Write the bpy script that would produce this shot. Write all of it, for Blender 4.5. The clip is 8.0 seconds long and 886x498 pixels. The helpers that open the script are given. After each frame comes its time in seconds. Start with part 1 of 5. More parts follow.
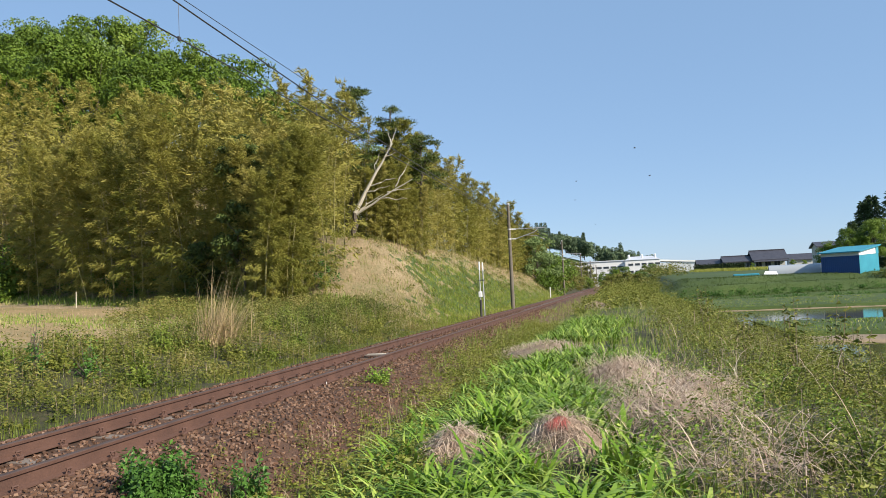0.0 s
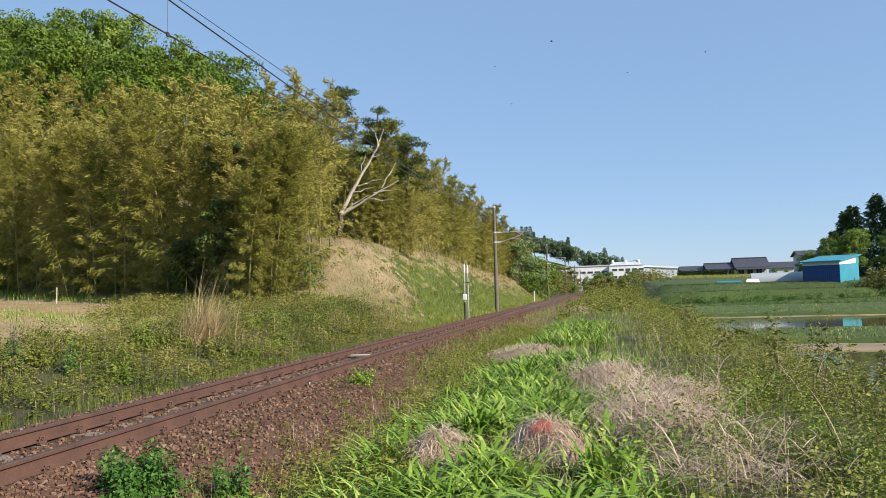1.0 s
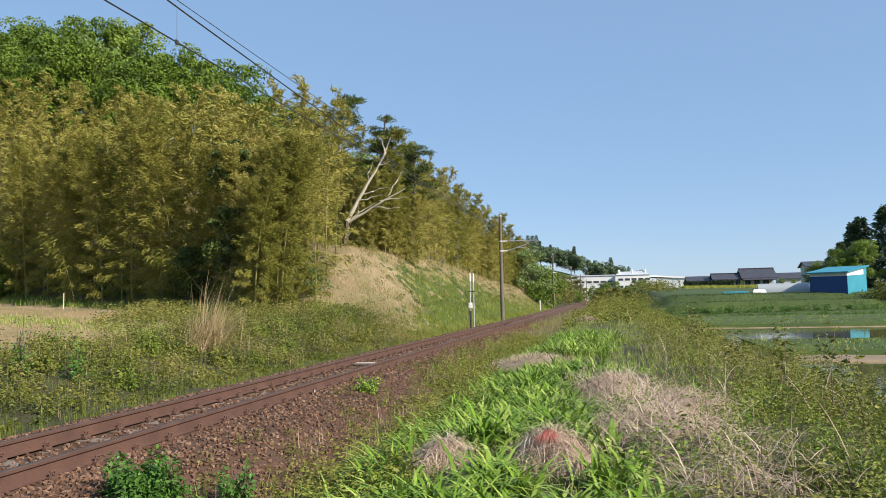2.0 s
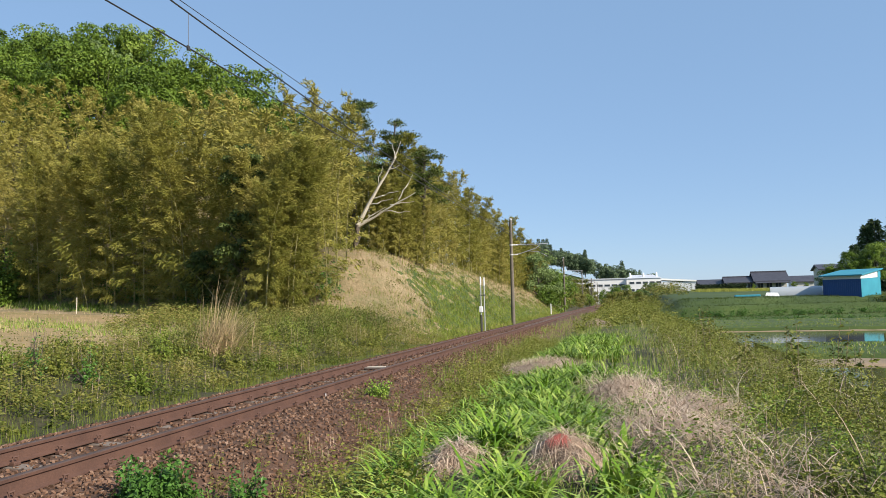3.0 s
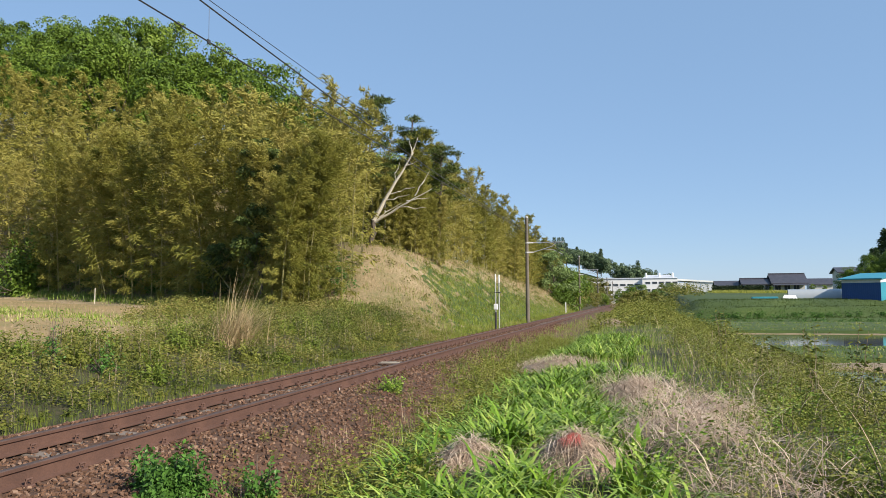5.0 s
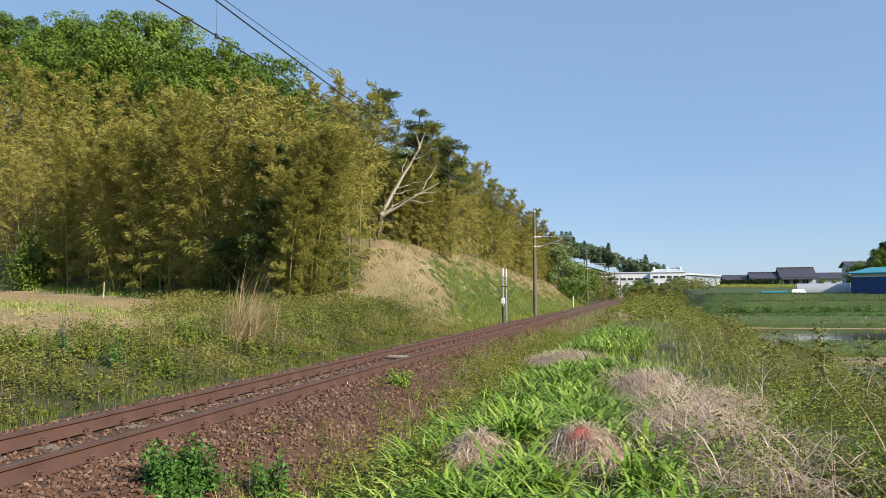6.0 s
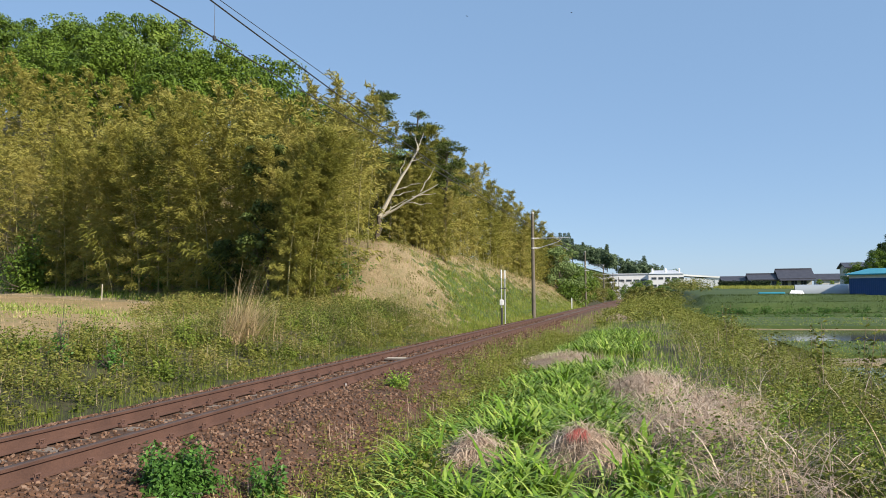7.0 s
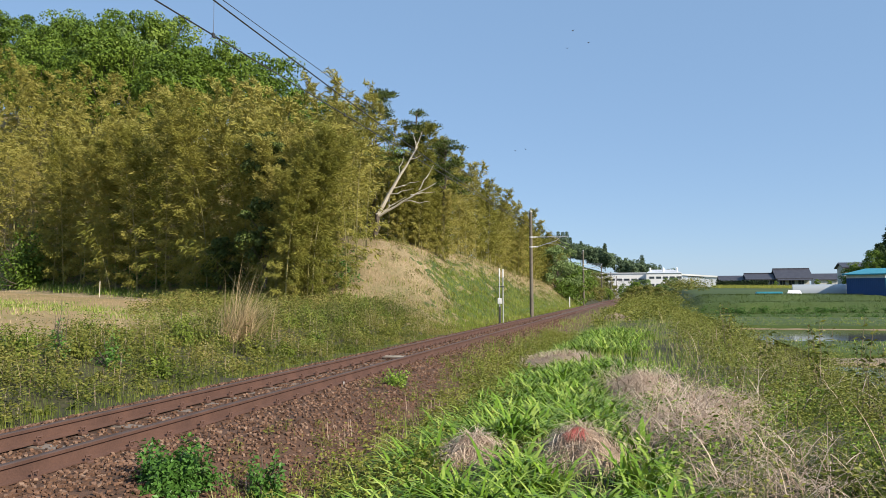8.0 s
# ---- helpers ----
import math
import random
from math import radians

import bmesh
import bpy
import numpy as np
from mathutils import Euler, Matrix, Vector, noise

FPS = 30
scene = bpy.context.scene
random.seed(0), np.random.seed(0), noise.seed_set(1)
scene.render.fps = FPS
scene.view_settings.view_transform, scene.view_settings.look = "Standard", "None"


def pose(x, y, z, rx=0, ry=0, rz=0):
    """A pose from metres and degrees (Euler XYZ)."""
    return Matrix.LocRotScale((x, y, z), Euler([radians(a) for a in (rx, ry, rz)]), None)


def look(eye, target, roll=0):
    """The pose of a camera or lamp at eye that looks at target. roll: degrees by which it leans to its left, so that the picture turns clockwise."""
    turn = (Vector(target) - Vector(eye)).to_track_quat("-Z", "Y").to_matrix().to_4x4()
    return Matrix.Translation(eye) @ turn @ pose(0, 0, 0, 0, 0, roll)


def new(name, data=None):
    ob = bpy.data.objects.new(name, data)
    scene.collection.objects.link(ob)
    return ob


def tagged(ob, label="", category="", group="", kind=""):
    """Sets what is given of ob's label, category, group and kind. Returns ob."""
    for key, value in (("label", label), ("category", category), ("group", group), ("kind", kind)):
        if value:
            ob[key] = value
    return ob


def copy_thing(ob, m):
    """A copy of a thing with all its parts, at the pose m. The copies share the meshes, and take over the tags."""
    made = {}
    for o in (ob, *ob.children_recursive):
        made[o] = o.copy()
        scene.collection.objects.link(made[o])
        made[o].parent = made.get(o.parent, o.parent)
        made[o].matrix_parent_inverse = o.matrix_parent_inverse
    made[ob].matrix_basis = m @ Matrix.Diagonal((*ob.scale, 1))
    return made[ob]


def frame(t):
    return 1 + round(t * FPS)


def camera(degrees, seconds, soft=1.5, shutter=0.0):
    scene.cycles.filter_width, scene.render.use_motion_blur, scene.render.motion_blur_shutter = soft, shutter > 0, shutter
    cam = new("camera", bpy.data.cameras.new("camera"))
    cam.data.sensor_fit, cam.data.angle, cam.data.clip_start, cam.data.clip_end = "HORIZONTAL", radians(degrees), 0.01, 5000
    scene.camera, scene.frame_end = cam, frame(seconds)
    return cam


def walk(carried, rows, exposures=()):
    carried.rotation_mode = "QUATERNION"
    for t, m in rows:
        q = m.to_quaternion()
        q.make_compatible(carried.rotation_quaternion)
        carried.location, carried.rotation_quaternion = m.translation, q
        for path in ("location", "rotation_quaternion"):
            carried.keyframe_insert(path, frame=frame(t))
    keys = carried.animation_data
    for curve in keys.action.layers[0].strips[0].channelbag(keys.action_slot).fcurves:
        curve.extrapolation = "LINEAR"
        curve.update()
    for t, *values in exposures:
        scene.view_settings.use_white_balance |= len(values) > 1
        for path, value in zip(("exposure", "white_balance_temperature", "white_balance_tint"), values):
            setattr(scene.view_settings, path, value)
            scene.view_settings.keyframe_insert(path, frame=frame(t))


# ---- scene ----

# ---- camera: held by hand, turning a little ----
cam = camera(61.0, 8.0, 0.7)
PATH = [(0.0, 0.028, 13.23, 3.05, 2.64), (0.5, 0.020, 11.34, 2.98, 2.04), (1.0, 0.008, 12.03, 3.16, 1.65), (1.5, 0.004, 12.21, 3.49, 1.27), (3.0, 0.004, 13.26, 4.12, 1.34), (3.5, 0.000, 13.57, 3.95, 1.16), (4.0, 0.000, 13.90, 3.83, 0.89), (4.5, 0.000, 14.08, 4.01, 0.52), (6.0, -0.007, 14.92, 3.43, 0.32), (6.5, -0.007, 15.00, 3.36, 0.33), (7.0, -0.003, 14.81, 3.56, 0.41), (7.5, -0.004, 14.62, 3.59, 0.35), (8.0, -0.011, 14.65, 3.44, 0.20)]
EYE_Z = 1.4
walk(cam, [(t, pose(x, 0, EYE_Z, 90 + p, r, y)) for t, x, y, p, r in PATH],
     [(0.0, 0.54, 6800, 12), (8.0, 0.49, 6800, 12)])

# ---- daylight ----
SUN = Vector((0.77, -0.36, 0.56)).normalized()
world = bpy.data.worlds.new("sky")
scene.world = world
world.use_nodes = True
wt = world.node_tree
sky = wt.nodes.new("ShaderNodeTexSky")
sky.sky_type = 'NISHITA'
sky.sun_disc = False
sky.sun_elevation = math.asin(SUN.z)
sky.sun_rotation = math.atan2(SUN.x, SUN.y)
sky.air_density, sky.dust_density, sky.ozone_density = 0.8, 0.3, 1.5
wt.nodes["Background"].inputs[1].default_value = 0.10
haze_tint = wt.nodes.new("ShaderNodeMix")  # flat blue tint painted in evenly, for thin haze over the whole sky
haze_tint.data_type = 'RGBA'
haze_tint.inputs["Factor"].default_value = 0.6
haze_tint.inputs["B"].default_value = (2.1, 3.75, 6.2, 1)
wt.links.new(sky.outputs[0], haze_tint.inputs["A"])
wt.links.new(haze_tint.outputs["Result"], wt.nodes["Background"].inputs[0])
lamp = bpy.data.lights.new("sun", 'SUN')
lamp.energy, lamp.angle, lamp.color = 5.0, radians(0.5), (1.0, 0.93, 0.82)
sun = new("sun", lamp)
sun.matrix_world = look(SUN * 50, (0, 0, 0))

rng = np.random.default_rng(7)


# ---- materials ----
def material(name):
    m = bpy.data.materials.new(name)
    m.use_nodes = True
    return m, m.node_tree.nodes, m.node_tree.links, m.node_tree.nodes["Principled BSDF"]


def ramp_of(nodes, stops):
    r = nodes.new("ShaderNodeValToRGB")
    e = r.color_ramp.elements
    while len(e) < len(stops):
        e.new(0.5)
    for k, (at, c) in enumerate(stops):
        e[k].position, e[k].color = at, (*c, 1)
    return r


def surface(name, stops, scale=3.0, fine=40.0, rough=0.8, bump=0.3, metal=0.0, spread=0.45, depth=0.02):
    """Uneven opaque surface: two scales of noise give colour and relief."""
    m, n, l, b = material(name)
    tc = n.new("ShaderNodeTexCoord")
    a, f = n.new("ShaderNodeTexNoise"), n.new("ShaderNodeTexNoise")
    a.inputs["Scale"].default_value, f.inputs["Scale"].default_value = scale, fine
    a.inputs["Detail"].default_value, f.inputs["Detail"].default_value = 4, 3
    for x in (a, f):
        l.new(tc.outputs["Object"], x.inputs["Vector"])
    mix = n.new("ShaderNodeMix")
    mix.inputs["Factor"].default_value = spread
    l.new(a.outputs["Fac"], mix.inputs["A"])
    l.new(f.outputs["Fac"], mix.inputs["B"])
    r = ramp_of(n, stops)
    l.new(mix.outputs["Result"], r.inputs["Fac"])
    l.new(r.outputs["Color"], b.inputs["Base Color"])
    b.inputs["Roughness"].default_value, b.inputs["Metallic"].default_value = rough, metal
    if bump:
        bp = n.new("ShaderNodeBump")
        bp.inputs["Strength"].default_value, bp.inputs["Distance"].default_value = bump, depth
        l.new(f.outputs["Fac"], bp.inputs["Height"])
        l.new(bp.outputs["Normal"], b.inputs["Normal"])
    return m


def foliage(name, stops, through_light=0.35, rough=0.5, patch=0.25, by_object=False, single=0.5):
    """Leaves: a colour for each leaf, shifted in large patches; some light passes through."""
    m, n, l, b = material(name)
    g = n.new("ShaderNodeNewGeometry")
    tc = n.new("ShaderNodeTexCoord")
    a = n.new("ShaderNodeTexNoise")
    a.inputs["Scale"].default_value = patch
    a.inputs["Detail"].default_value = 3
    l.new(g.outputs["Position"], a.inputs["Vector"])
    mix = n.new("ShaderNodeMix")
    mix.inputs["Factor"].default_value = 1 - single
    l.new(g.outputs["Random Per Island"], mix.inputs["A"])
    l.new(a.outputs["Fac"], mix.inputs["B"])
    out = mix.outputs["Result"]
    if by_object:
        o = n.new("ShaderNodeObjectInfo")
        mx = n.new("ShaderNodeMix")
        mx.inputs["Factor"].default_value = 0.35
        l.new(out, mx.inputs["A"])
        l.new(o.outputs["Random"], mx.inputs["B"])
        out = mx.outputs["Result"]
    r = ramp_of(n, stops)
    l.new(out, r.inputs["Fac"])
    l.new(r.outputs["Color"], b.inputs["Base Color"])
    b.inputs["Roughness"].default_value = rough
    b.inputs["Specular IOR Level"].default_value = 0.15
    t = n.new("ShaderNodeBsdfTranslucent")
    l.new(r.outputs["Color"], t.inputs["Color"])
    ms = n.new("ShaderNodeMixShader")
    ms.inputs[0].default_value = through_light * 0.45
    l.new(b.outputs[0], ms.inputs[1])
    l.new(t.outputs[0], ms.inputs[2])
    l.new(ms.outputs[0], n["Material Output"].inputs["Surface"])
    return m


M_BAMBOO = foliage("bamboo_leaf", [(0.25, (0.141, 0.155, 0.0266)), (0.5, (0.281, 0.266, 0.0575)), (0.75, (0.394, 0.348, 0.105))], 0.6, 0.5, 0.3, True, 0.3)
M_CULM = surface("bamboo_culm", [(0.3, (0.16, 0.16, 0.05)), (0.7, (0.34, 0.29, 0.12))], 2, 20, 0.5, 0.1)
M_OAK = foliage("broad_leaf", [(0.2, (0.06, 0.105, 0.014)), (0.5, (0.115, 0.185, 0.024)), (0.8, (0.20, 0.27, 0.045))], 0.3, 0.5, 0.15, True, 0.35)
M_PALE = foliage("pale_leaf", [(0.2, (0.09, 0.15, 0.04)), (0.8, (0.22, 0.3, 0.11))], 0.35, 0.5, 0.2, True)
M_PINE = foliage("needle_leaf", [(0.2, (0.025, 0.05, 0.02)), (0.8, (0.085, 0.13, 0.05))], 0.15, 0.5, 0.3, True)
M_LILY = foliage("lily_leaf", [(0.25, (0.0889, 0.176, 0.0166)), (0.5, (0.172, 0.295, 0.0311)), (0.75, (0.375, 0.465, 0.104))], 0.28, 0.42, 0.6)
M_GRASS = foliage("grass_blade", [(0.25, (0.10, 0.18, 0.02)), (0.48, (0.19, 0.29, 0.04)), (0.62, (0.33, 0.37, 0.09)), (0.8, (0.5, 0.42, 0.22))], 0.28, 0.5, 0.35)
M_WEED = foliage("weed_leaf", [(0.25, (0.0478, 0.0718, 0.0132)), (0.45, (0.122, 0.143, 0.0263)), (0.62, (0.223, 0.21, 0.0547)), (0.8, (0.382, 0.288, 0.132))], 0.28, 0.5, 0.4, single=0.25)
M_SCRUB = foliage("scrub_leaf", [(0.25, (0.0714, 0.0927, 0.0153)), (0.45, (0.154, 0.177, 0.0307)), (0.62, (0.235, 0.241, 0.0512)), (0.8, (0.337, 0.278, 0.102))], 0.35, 0.45, 0.3, single=0.25)
M_BUSH = foliage("bush_leaf", [(0.25, (0.04, 0.10, 0.018)), (0.75, (0.10, 0.22, 0.04))], 0.25, 0.4, 2.0)
M_TERRACE = foliage("terrace_grass", [(0.25, (0.024, 0.048, 0.00589)), (0.5, (0.048, 0.08, 0.0103)), (0.8, (0.096, 0.128, 0.0221))], 0.25, 0.6, 0.15)
M_PAMPAS = foliage("pampas", [(0.2, (0.34, 0.25, 0.13)), (0.8, (0.62, 0.48, 0.28))], 0.3, 0.6, 1.0)
# needle green lightened for the far ridge: distance haze painted into the colour
M_HAZEDWOOD = foliage("hazed_wood_leaf", [(0.2, (0.06, 0.10, 0.05)), (0.8, (0.14, 0.19, 0.10))], 0.2, 0.6, 0.05)
M_STRAW = foliage("straw", [(0.2, (0.24, 0.16, 0.11)), (0.5, (0.50, 0.38, 0.28)), (0.8, (0.72, 0.59, 0.46))], 0.15, 0.7, 0.8)
M_DRYRED = foliage("stained_straw", [(0.2, (0.42, 0.09, 0.08)), (0.8, (0.55, 0.26, 0.2))], 0.15, 0.7, 3.0)
M_TWIG = foliage("dry_twig", [(0.2, (0.0935, 0.068, 0.043)), (0.5, (0.196, 0.149, 0.0978)), (0.8, (0.357, 0.281, 0.188))], 0.1, 0.8, 0.8)
M_SLOPE = foliage("slope_grass", [(0.25, (0.118, 0.165, 0.0202)), (0.5, (0.212, 0.27, 0.0405)), (0.75, (0.366, 0.363, 0.0911))], 0.25, 0.55, 0.5, single=0.3)
M_SLOPEDRY = foliage("slope_dry_grass", [(0.2, (0.19, 0.168, 0.0672)), (0.45, (0.403, 0.302, 0.168)), (0.8, (0.605, 0.459, 0.291))], 0.15, 0.7, 0.6)
M_EVERGREEN = foliage("evergreen_leaf", [(0.2, (0.0405, 0.0648, 0.0162)), (0.8, (0.115, 0.149, 0.0351))], 0.15, 0.5, 0.4)
M_BANKGRASS = foliage("bank_grass", [(0.25, (0.0746, 0.118, 0.0141)), (0.5, (0.149, 0.195, 0.0282)), (0.68, (0.245, 0.246, 0.0566)), (0.85, (0.405, 0.318, 0.151))], 0.25, 0.5, 0.4, single=0.3)
M_BANKLEAF = foliage("bramble_leaf", [(0.25, (0.0654, 0.107, 0.0162)), (0.5, (0.145, 0.196, 0.0302)), (0.8, (0.287, 0.315, 0.0639))], 0.28, 0.45, 0.6, single=0.25)
M_BARK = surface("bark", [(0.3, (0.05, 0.04, 0.03)), (0.7, (0.16, 0.13, 0.10))], 3, 25, 0.9, 0.6)
M_DEAD = surface("bleached_wood", [(0.3, (0.42, 0.37, 0.28)), (0.7, (0.68, 0.63, 0.52))], 2, 20, 0.8, 0.3)
# bank soil, darkened so the shade between plants is in its colour
M_SHADESOIL = surface("bank_soil_shaded", [(0.3, (0.018, 0.021, 0.00648)), (0.5, (0.036, 0.036, 0.0119)), (0.7, (0.072, 0.06, 0.027))], 1.2, 9, 0.95, 0.6, depth=0.06)
M_LITTER = surface("bamboo_litter", [(0.3, (0.10, 0.08, 0.035)), (0.7, (0.26, 0.2, 0.10))], 1.5, 12, 0.95, 0.6, depth=0.06)
M_DRYBANK = surface("dry_bank", [(0.32, (0.09, 0.11, 0.03)), (0.48, (0.22, 0.17, 0.09)), (0.7, (0.37, 0.28, 0.17))], 0.35, 6, 0.95, 0.6, depth=0.06)
M_THATCH = surface("matted_straw", [(0.3, (0.16, 0.11, 0.075)), (0.7, (0.46, 0.35, 0.26))], 6, 60, 0.95, 0.8, depth=0.02)
M_FIELD = surface("fallow_field", [(0.35, (0.152, 0.152, 0.0442)), (0.5, (0.264, 0.188, 0.0846)), (0.7, (0.336, 0.24, 0.118))], 0.25, 5, 0.95, 0.5, depth=0.05)
M_GREEN = surface("green_field", [(0.3, (0.024, 0.048, 0.00589)), (0.55, (0.044, 0.076, 0.00883)), (0.75, (0.08, 0.112, 0.0177))], 0.12, 3, 0.9, 0.5, depth=0.08)
M_MUD = surface("paddy_mud", [(0.3, (0.16, 0.12, 0.07)), (0.7, (0.30, 0.22, 0.14))], 0.8, 8, 0.8, 0.3)
M_BED = surface("ballast_bed", [(0.35, (0.05, 0.026, 0.014)), (0.65, (0.14, 0.072, 0.042))], 3, 30, 0.95, 0.8, depth=0.04)
M_STONE, _n, _l, _b = material("ballast_stone")
_g = _n.new("ShaderNodeNewGeometry")
_o = _n.new("ShaderNodeObjectInfo")
_m = _n.new("ShaderNodeMath")
_m.operation = 'ADD'
_w = _n.new("ShaderNodeMath")
_w.operation = 'FRACT'
_l.new(_g.outputs["Random Per Island"], _m.inputs[0])
_l.new(_o.outputs["Random"], _m.inputs[1])
_l.new(_m.outputs[0], _w.inputs[0])
_r = ramp_of(_n, [(0.0, (0.065, 0.033, 0.018)), (0.4, (0.125, 0.064, 0.036)), (0.75, (0.185, 0.1, 0.06)), (1.0, (0.26, 0.17, 0.115))])
_l.new(_w.outputs[0], _r.inputs["Fac"])
_l.new(_r.outputs["Color"], _b.inputs["Base Color"])
_b.inputs["Roughness"].default_value = 0.9
M_RUST = surface("rusty_steel", [(0.3, (0.07, 0.036, 0.026)), (0.7, (0.14, 0.072, 0.05))], 3, 60, 0.75, 0.2, 0.15)
M_RAILTOP = surface("worn_rail_head", [(0.3, (0.08, 0.05, 0.04)), (0.7, (0.15, 0.10, 0.08))], 3, 60, 0.5, 0.1, 0.4)
M_CONCRETE = surface("weathered_concrete", [(0.3, (0.11, 0.085, 0.068)), (0.7, (0.22, 0.185, 0.155))], 2, 30, 0.9, 0.3)
M_POLE = surface("concrete_pole", [(0.3, (0.10, 0.085, 0.065)), (0.7, (0.19, 0.165, 0.13))], 1.5, 20, 0.9, 0.2)
M_GALV = surface("galvanised_steel", [(0.3, (0.42, 0.43, 0.43)), (0.7, (0.58, 0.58, 0.57))], 3, 30, 0.5, 0.05, 0.5)
M_WIRE = surface("wire", [(0.3, (0.03, 0.03, 0.035)), (0.7, (0.06, 0.06, 0.06))], 3, 30, 0.6, 0.0, 0.3)
M_WHITE = surface("white_paint", [(0.3, (0.70, 0.70, 0.68)), (0.7, (0.82, 0.82, 0.80))], 0.6, 10, 0.6, 0.05)
M_BLACK = surface("dark_paint", [(0.3, (0.03, 0.03, 0.03)), (0.7, (0.06, 0.055, 0.05))], 2, 20, 0.6, 0.1)
M_GLASS = surface("dark_glass", [(0.3, (0.03, 0.04, 0.05)), (0.7, (0.06, 0.07, 0.08))], 0.5, 3, 0.15, 0.0)
M_TILE = surface("roof_tile", [(0.3, (0.035, 0.035, 0.045)), (0.7, (0.075, 0.075, 0.09))], 1, 12, 0.45, 0.3)
M_GREYWALL = surface("grey_wall", [(0.3, (0.42, 0.42, 0.40)), (0.7, (0.56, 0.55, 0.52))], 0.5, 10, 0.8, 0.05)
M_PALEMETAL = surface("pale_metal_cladding", [(0.3, (0.52, 0.54, 0.56)), (0.7, (0.66, 0.68, 0.7))], 0.2, 5, 0.5, 0.05, 0.1)
M_BLUE = surface("blue_sheet", [(0.3, (0.01, 0.055, 0.18)), (0.7, (0.02, 0.085, 0.26))], 0.6, 10, 0.5, 0.05)
M_TURQ = surface("turquoise_sheet", [(0.3, (0.02, 0.20, 0.28)), (0.7, (0.04, 0.29, 0.38))], 0.6, 10, 0.5, 0.05)
M_RED = surface("red_roof", [(0.3, (0.35, 0.05, 0.04)), (0.7, (0.5, 0.09, 0.07))], 1, 12, 0.6, 0.1)
M_HEDGE = foliage("hedge_leaf", [(0.2, (0.012, 0.025, 0.01)), (0.8, (0.035, 0.055, 0.02))], 0.15, 0.6, 0.5)
M_FLOWER = foliage("yellow_flower", [(0.2, (0.22, 0.27, 0.05)), (0.8, (0.42, 0.39, 0.09))], 0.3, 0.6, 0.2)
M_PLASTIC, _n, _l, _b = material("greenhouse_film")
_b.inputs["Base Color"].default_value = (0.42, 0.46, 0.49, 1)
_b.inputs["Roughness"].default_value = 0.25
_b.inputs["Alpha"].default_value = 0.8
M_WATER, _n, _l, _b = material("paddy_water")
_b.inputs["Base Color"].default_value = (0.10, 0.09, 0.042, 1)
_b.inputs["Roughness"].default_value = 0.05
_b.inputs["Specular IOR Level"].default_value = 0.3
_x = _n.new("ShaderNodeTexNoise")
_x.inputs["Scale"].default_value = 1.5
_y = _n.new("ShaderNodeBump")
_y.inputs["Strength"].default_value, _y.inputs["Distance"].default_value = 0.006, 0.02
_l.new(_x.outputs["Fac"], _y.inputs["Height"])
_l.new(_y.outputs["Normal"], _b.inputs["Normal"])


# ---- geometry helpers ----
def geo(name, pieces, mat, smooth=False):
    """One mesh from pieces (vertices, faces), faces an array of triangles or quads."""
    vs, loops, sizes, off = [], [], [], 0
    for v, f in pieces:
        v, f = np.asarray(v, float).reshape(-1, 3), np.asarray(f, int)
        vs.append(v)
        loops.append((f + off).ravel())
        sizes.append(np.full(len(f), f.shape[1], int))
        off += len(v)
    v, lo, sz = np.concatenate(vs), np.concatenate(loops), np.concatenate(sizes)
    me = bpy.data.meshes.new(name)
    me.vertices.add(len(v))
    me.vertices.foreach_set("co", v.ravel())
    me.loops.add(len(lo))
    me.loops.foreach_set("vertex_index", lo)
    me.polygons.add(len(sz))
    me.polygons.foreach_set("loop_start", np.concatenate(([0], np.cumsum(sz)[:-1])))
    me.polygons.foreach_set("use_smooth", np.full(len(sz), bool(smooth)))
    me.update(calc_edges=True)
    me.validate()
    for x in (mat if isinstance(mat, (list, tuple)) else [mat]):
        me.materials.append(x)
    return me


def thing(name, mesh=None, label="", category="", group="", kind="", m=None):
    ob = new(name, mesh)
    if m is not None:
        ob.matrix_world = m
    return tagged(ob, label, category, group, kind)


def part(name, pieces, mat, parent, label="", smooth=False, m=None):
    mesh = pieces if isinstance(pieces, bpy.types.Mesh) else geo(name, pieces, mat, smooth)
    ob = new(name, mesh)
    ob.parent = parent
    if m is not None:
        ob.matrix_basis = m
    return tagged(ob, label)


def box(x0, y0, z0, x1, y1, z1, bevel=0.0):
    """A box; with a bevel its upright and lying edges are cut."""
    if not bevel:
        v = [(x, y, z) for z in (z0, z1) for y in (y0, y1) for x in (x0, x1)]
        return v, [(0, 2, 3, 1), (4, 5, 7, 6), (0, 1, 5, 4), (2, 6, 7, 3), (0, 4, 6, 2), (1, 3, 7, 5)]
    e = bevel
    ring = lambda a, z: [(x0 + a, y0, z), (x1 - a, y0, z), (x1, y0 + a, z), (x1, y1 - a, z), (x1 - a, y1, z), (x0 + a, y1, z), (x0, y1 - a, z), (x0, y0 + a, z)]
    inner = lambda z: [(min(max(x, x0 + e), x1 - e), min(max(y, y0 + e), y1 - e), z) for x, y, _ in ring(e, z)]
    v = inner(z0) + ring(e, z0 + e) + ring(e, z1 - e) + inner(z1)
    f = [(8 * k + i, 8 * k + (i + 1) % 8, 8 * k + 8 + (i + 1) % 8, 8 * k + 8 + i) for k in range(3) for i in range(8)]
    f += [(24, 25, 26, 27), (24, 27, 28, 31), (28, 29, 30, 31), (3, 2, 1, 0), (7, 4, 3, 0), (7, 6, 5, 4)]
    return v, f


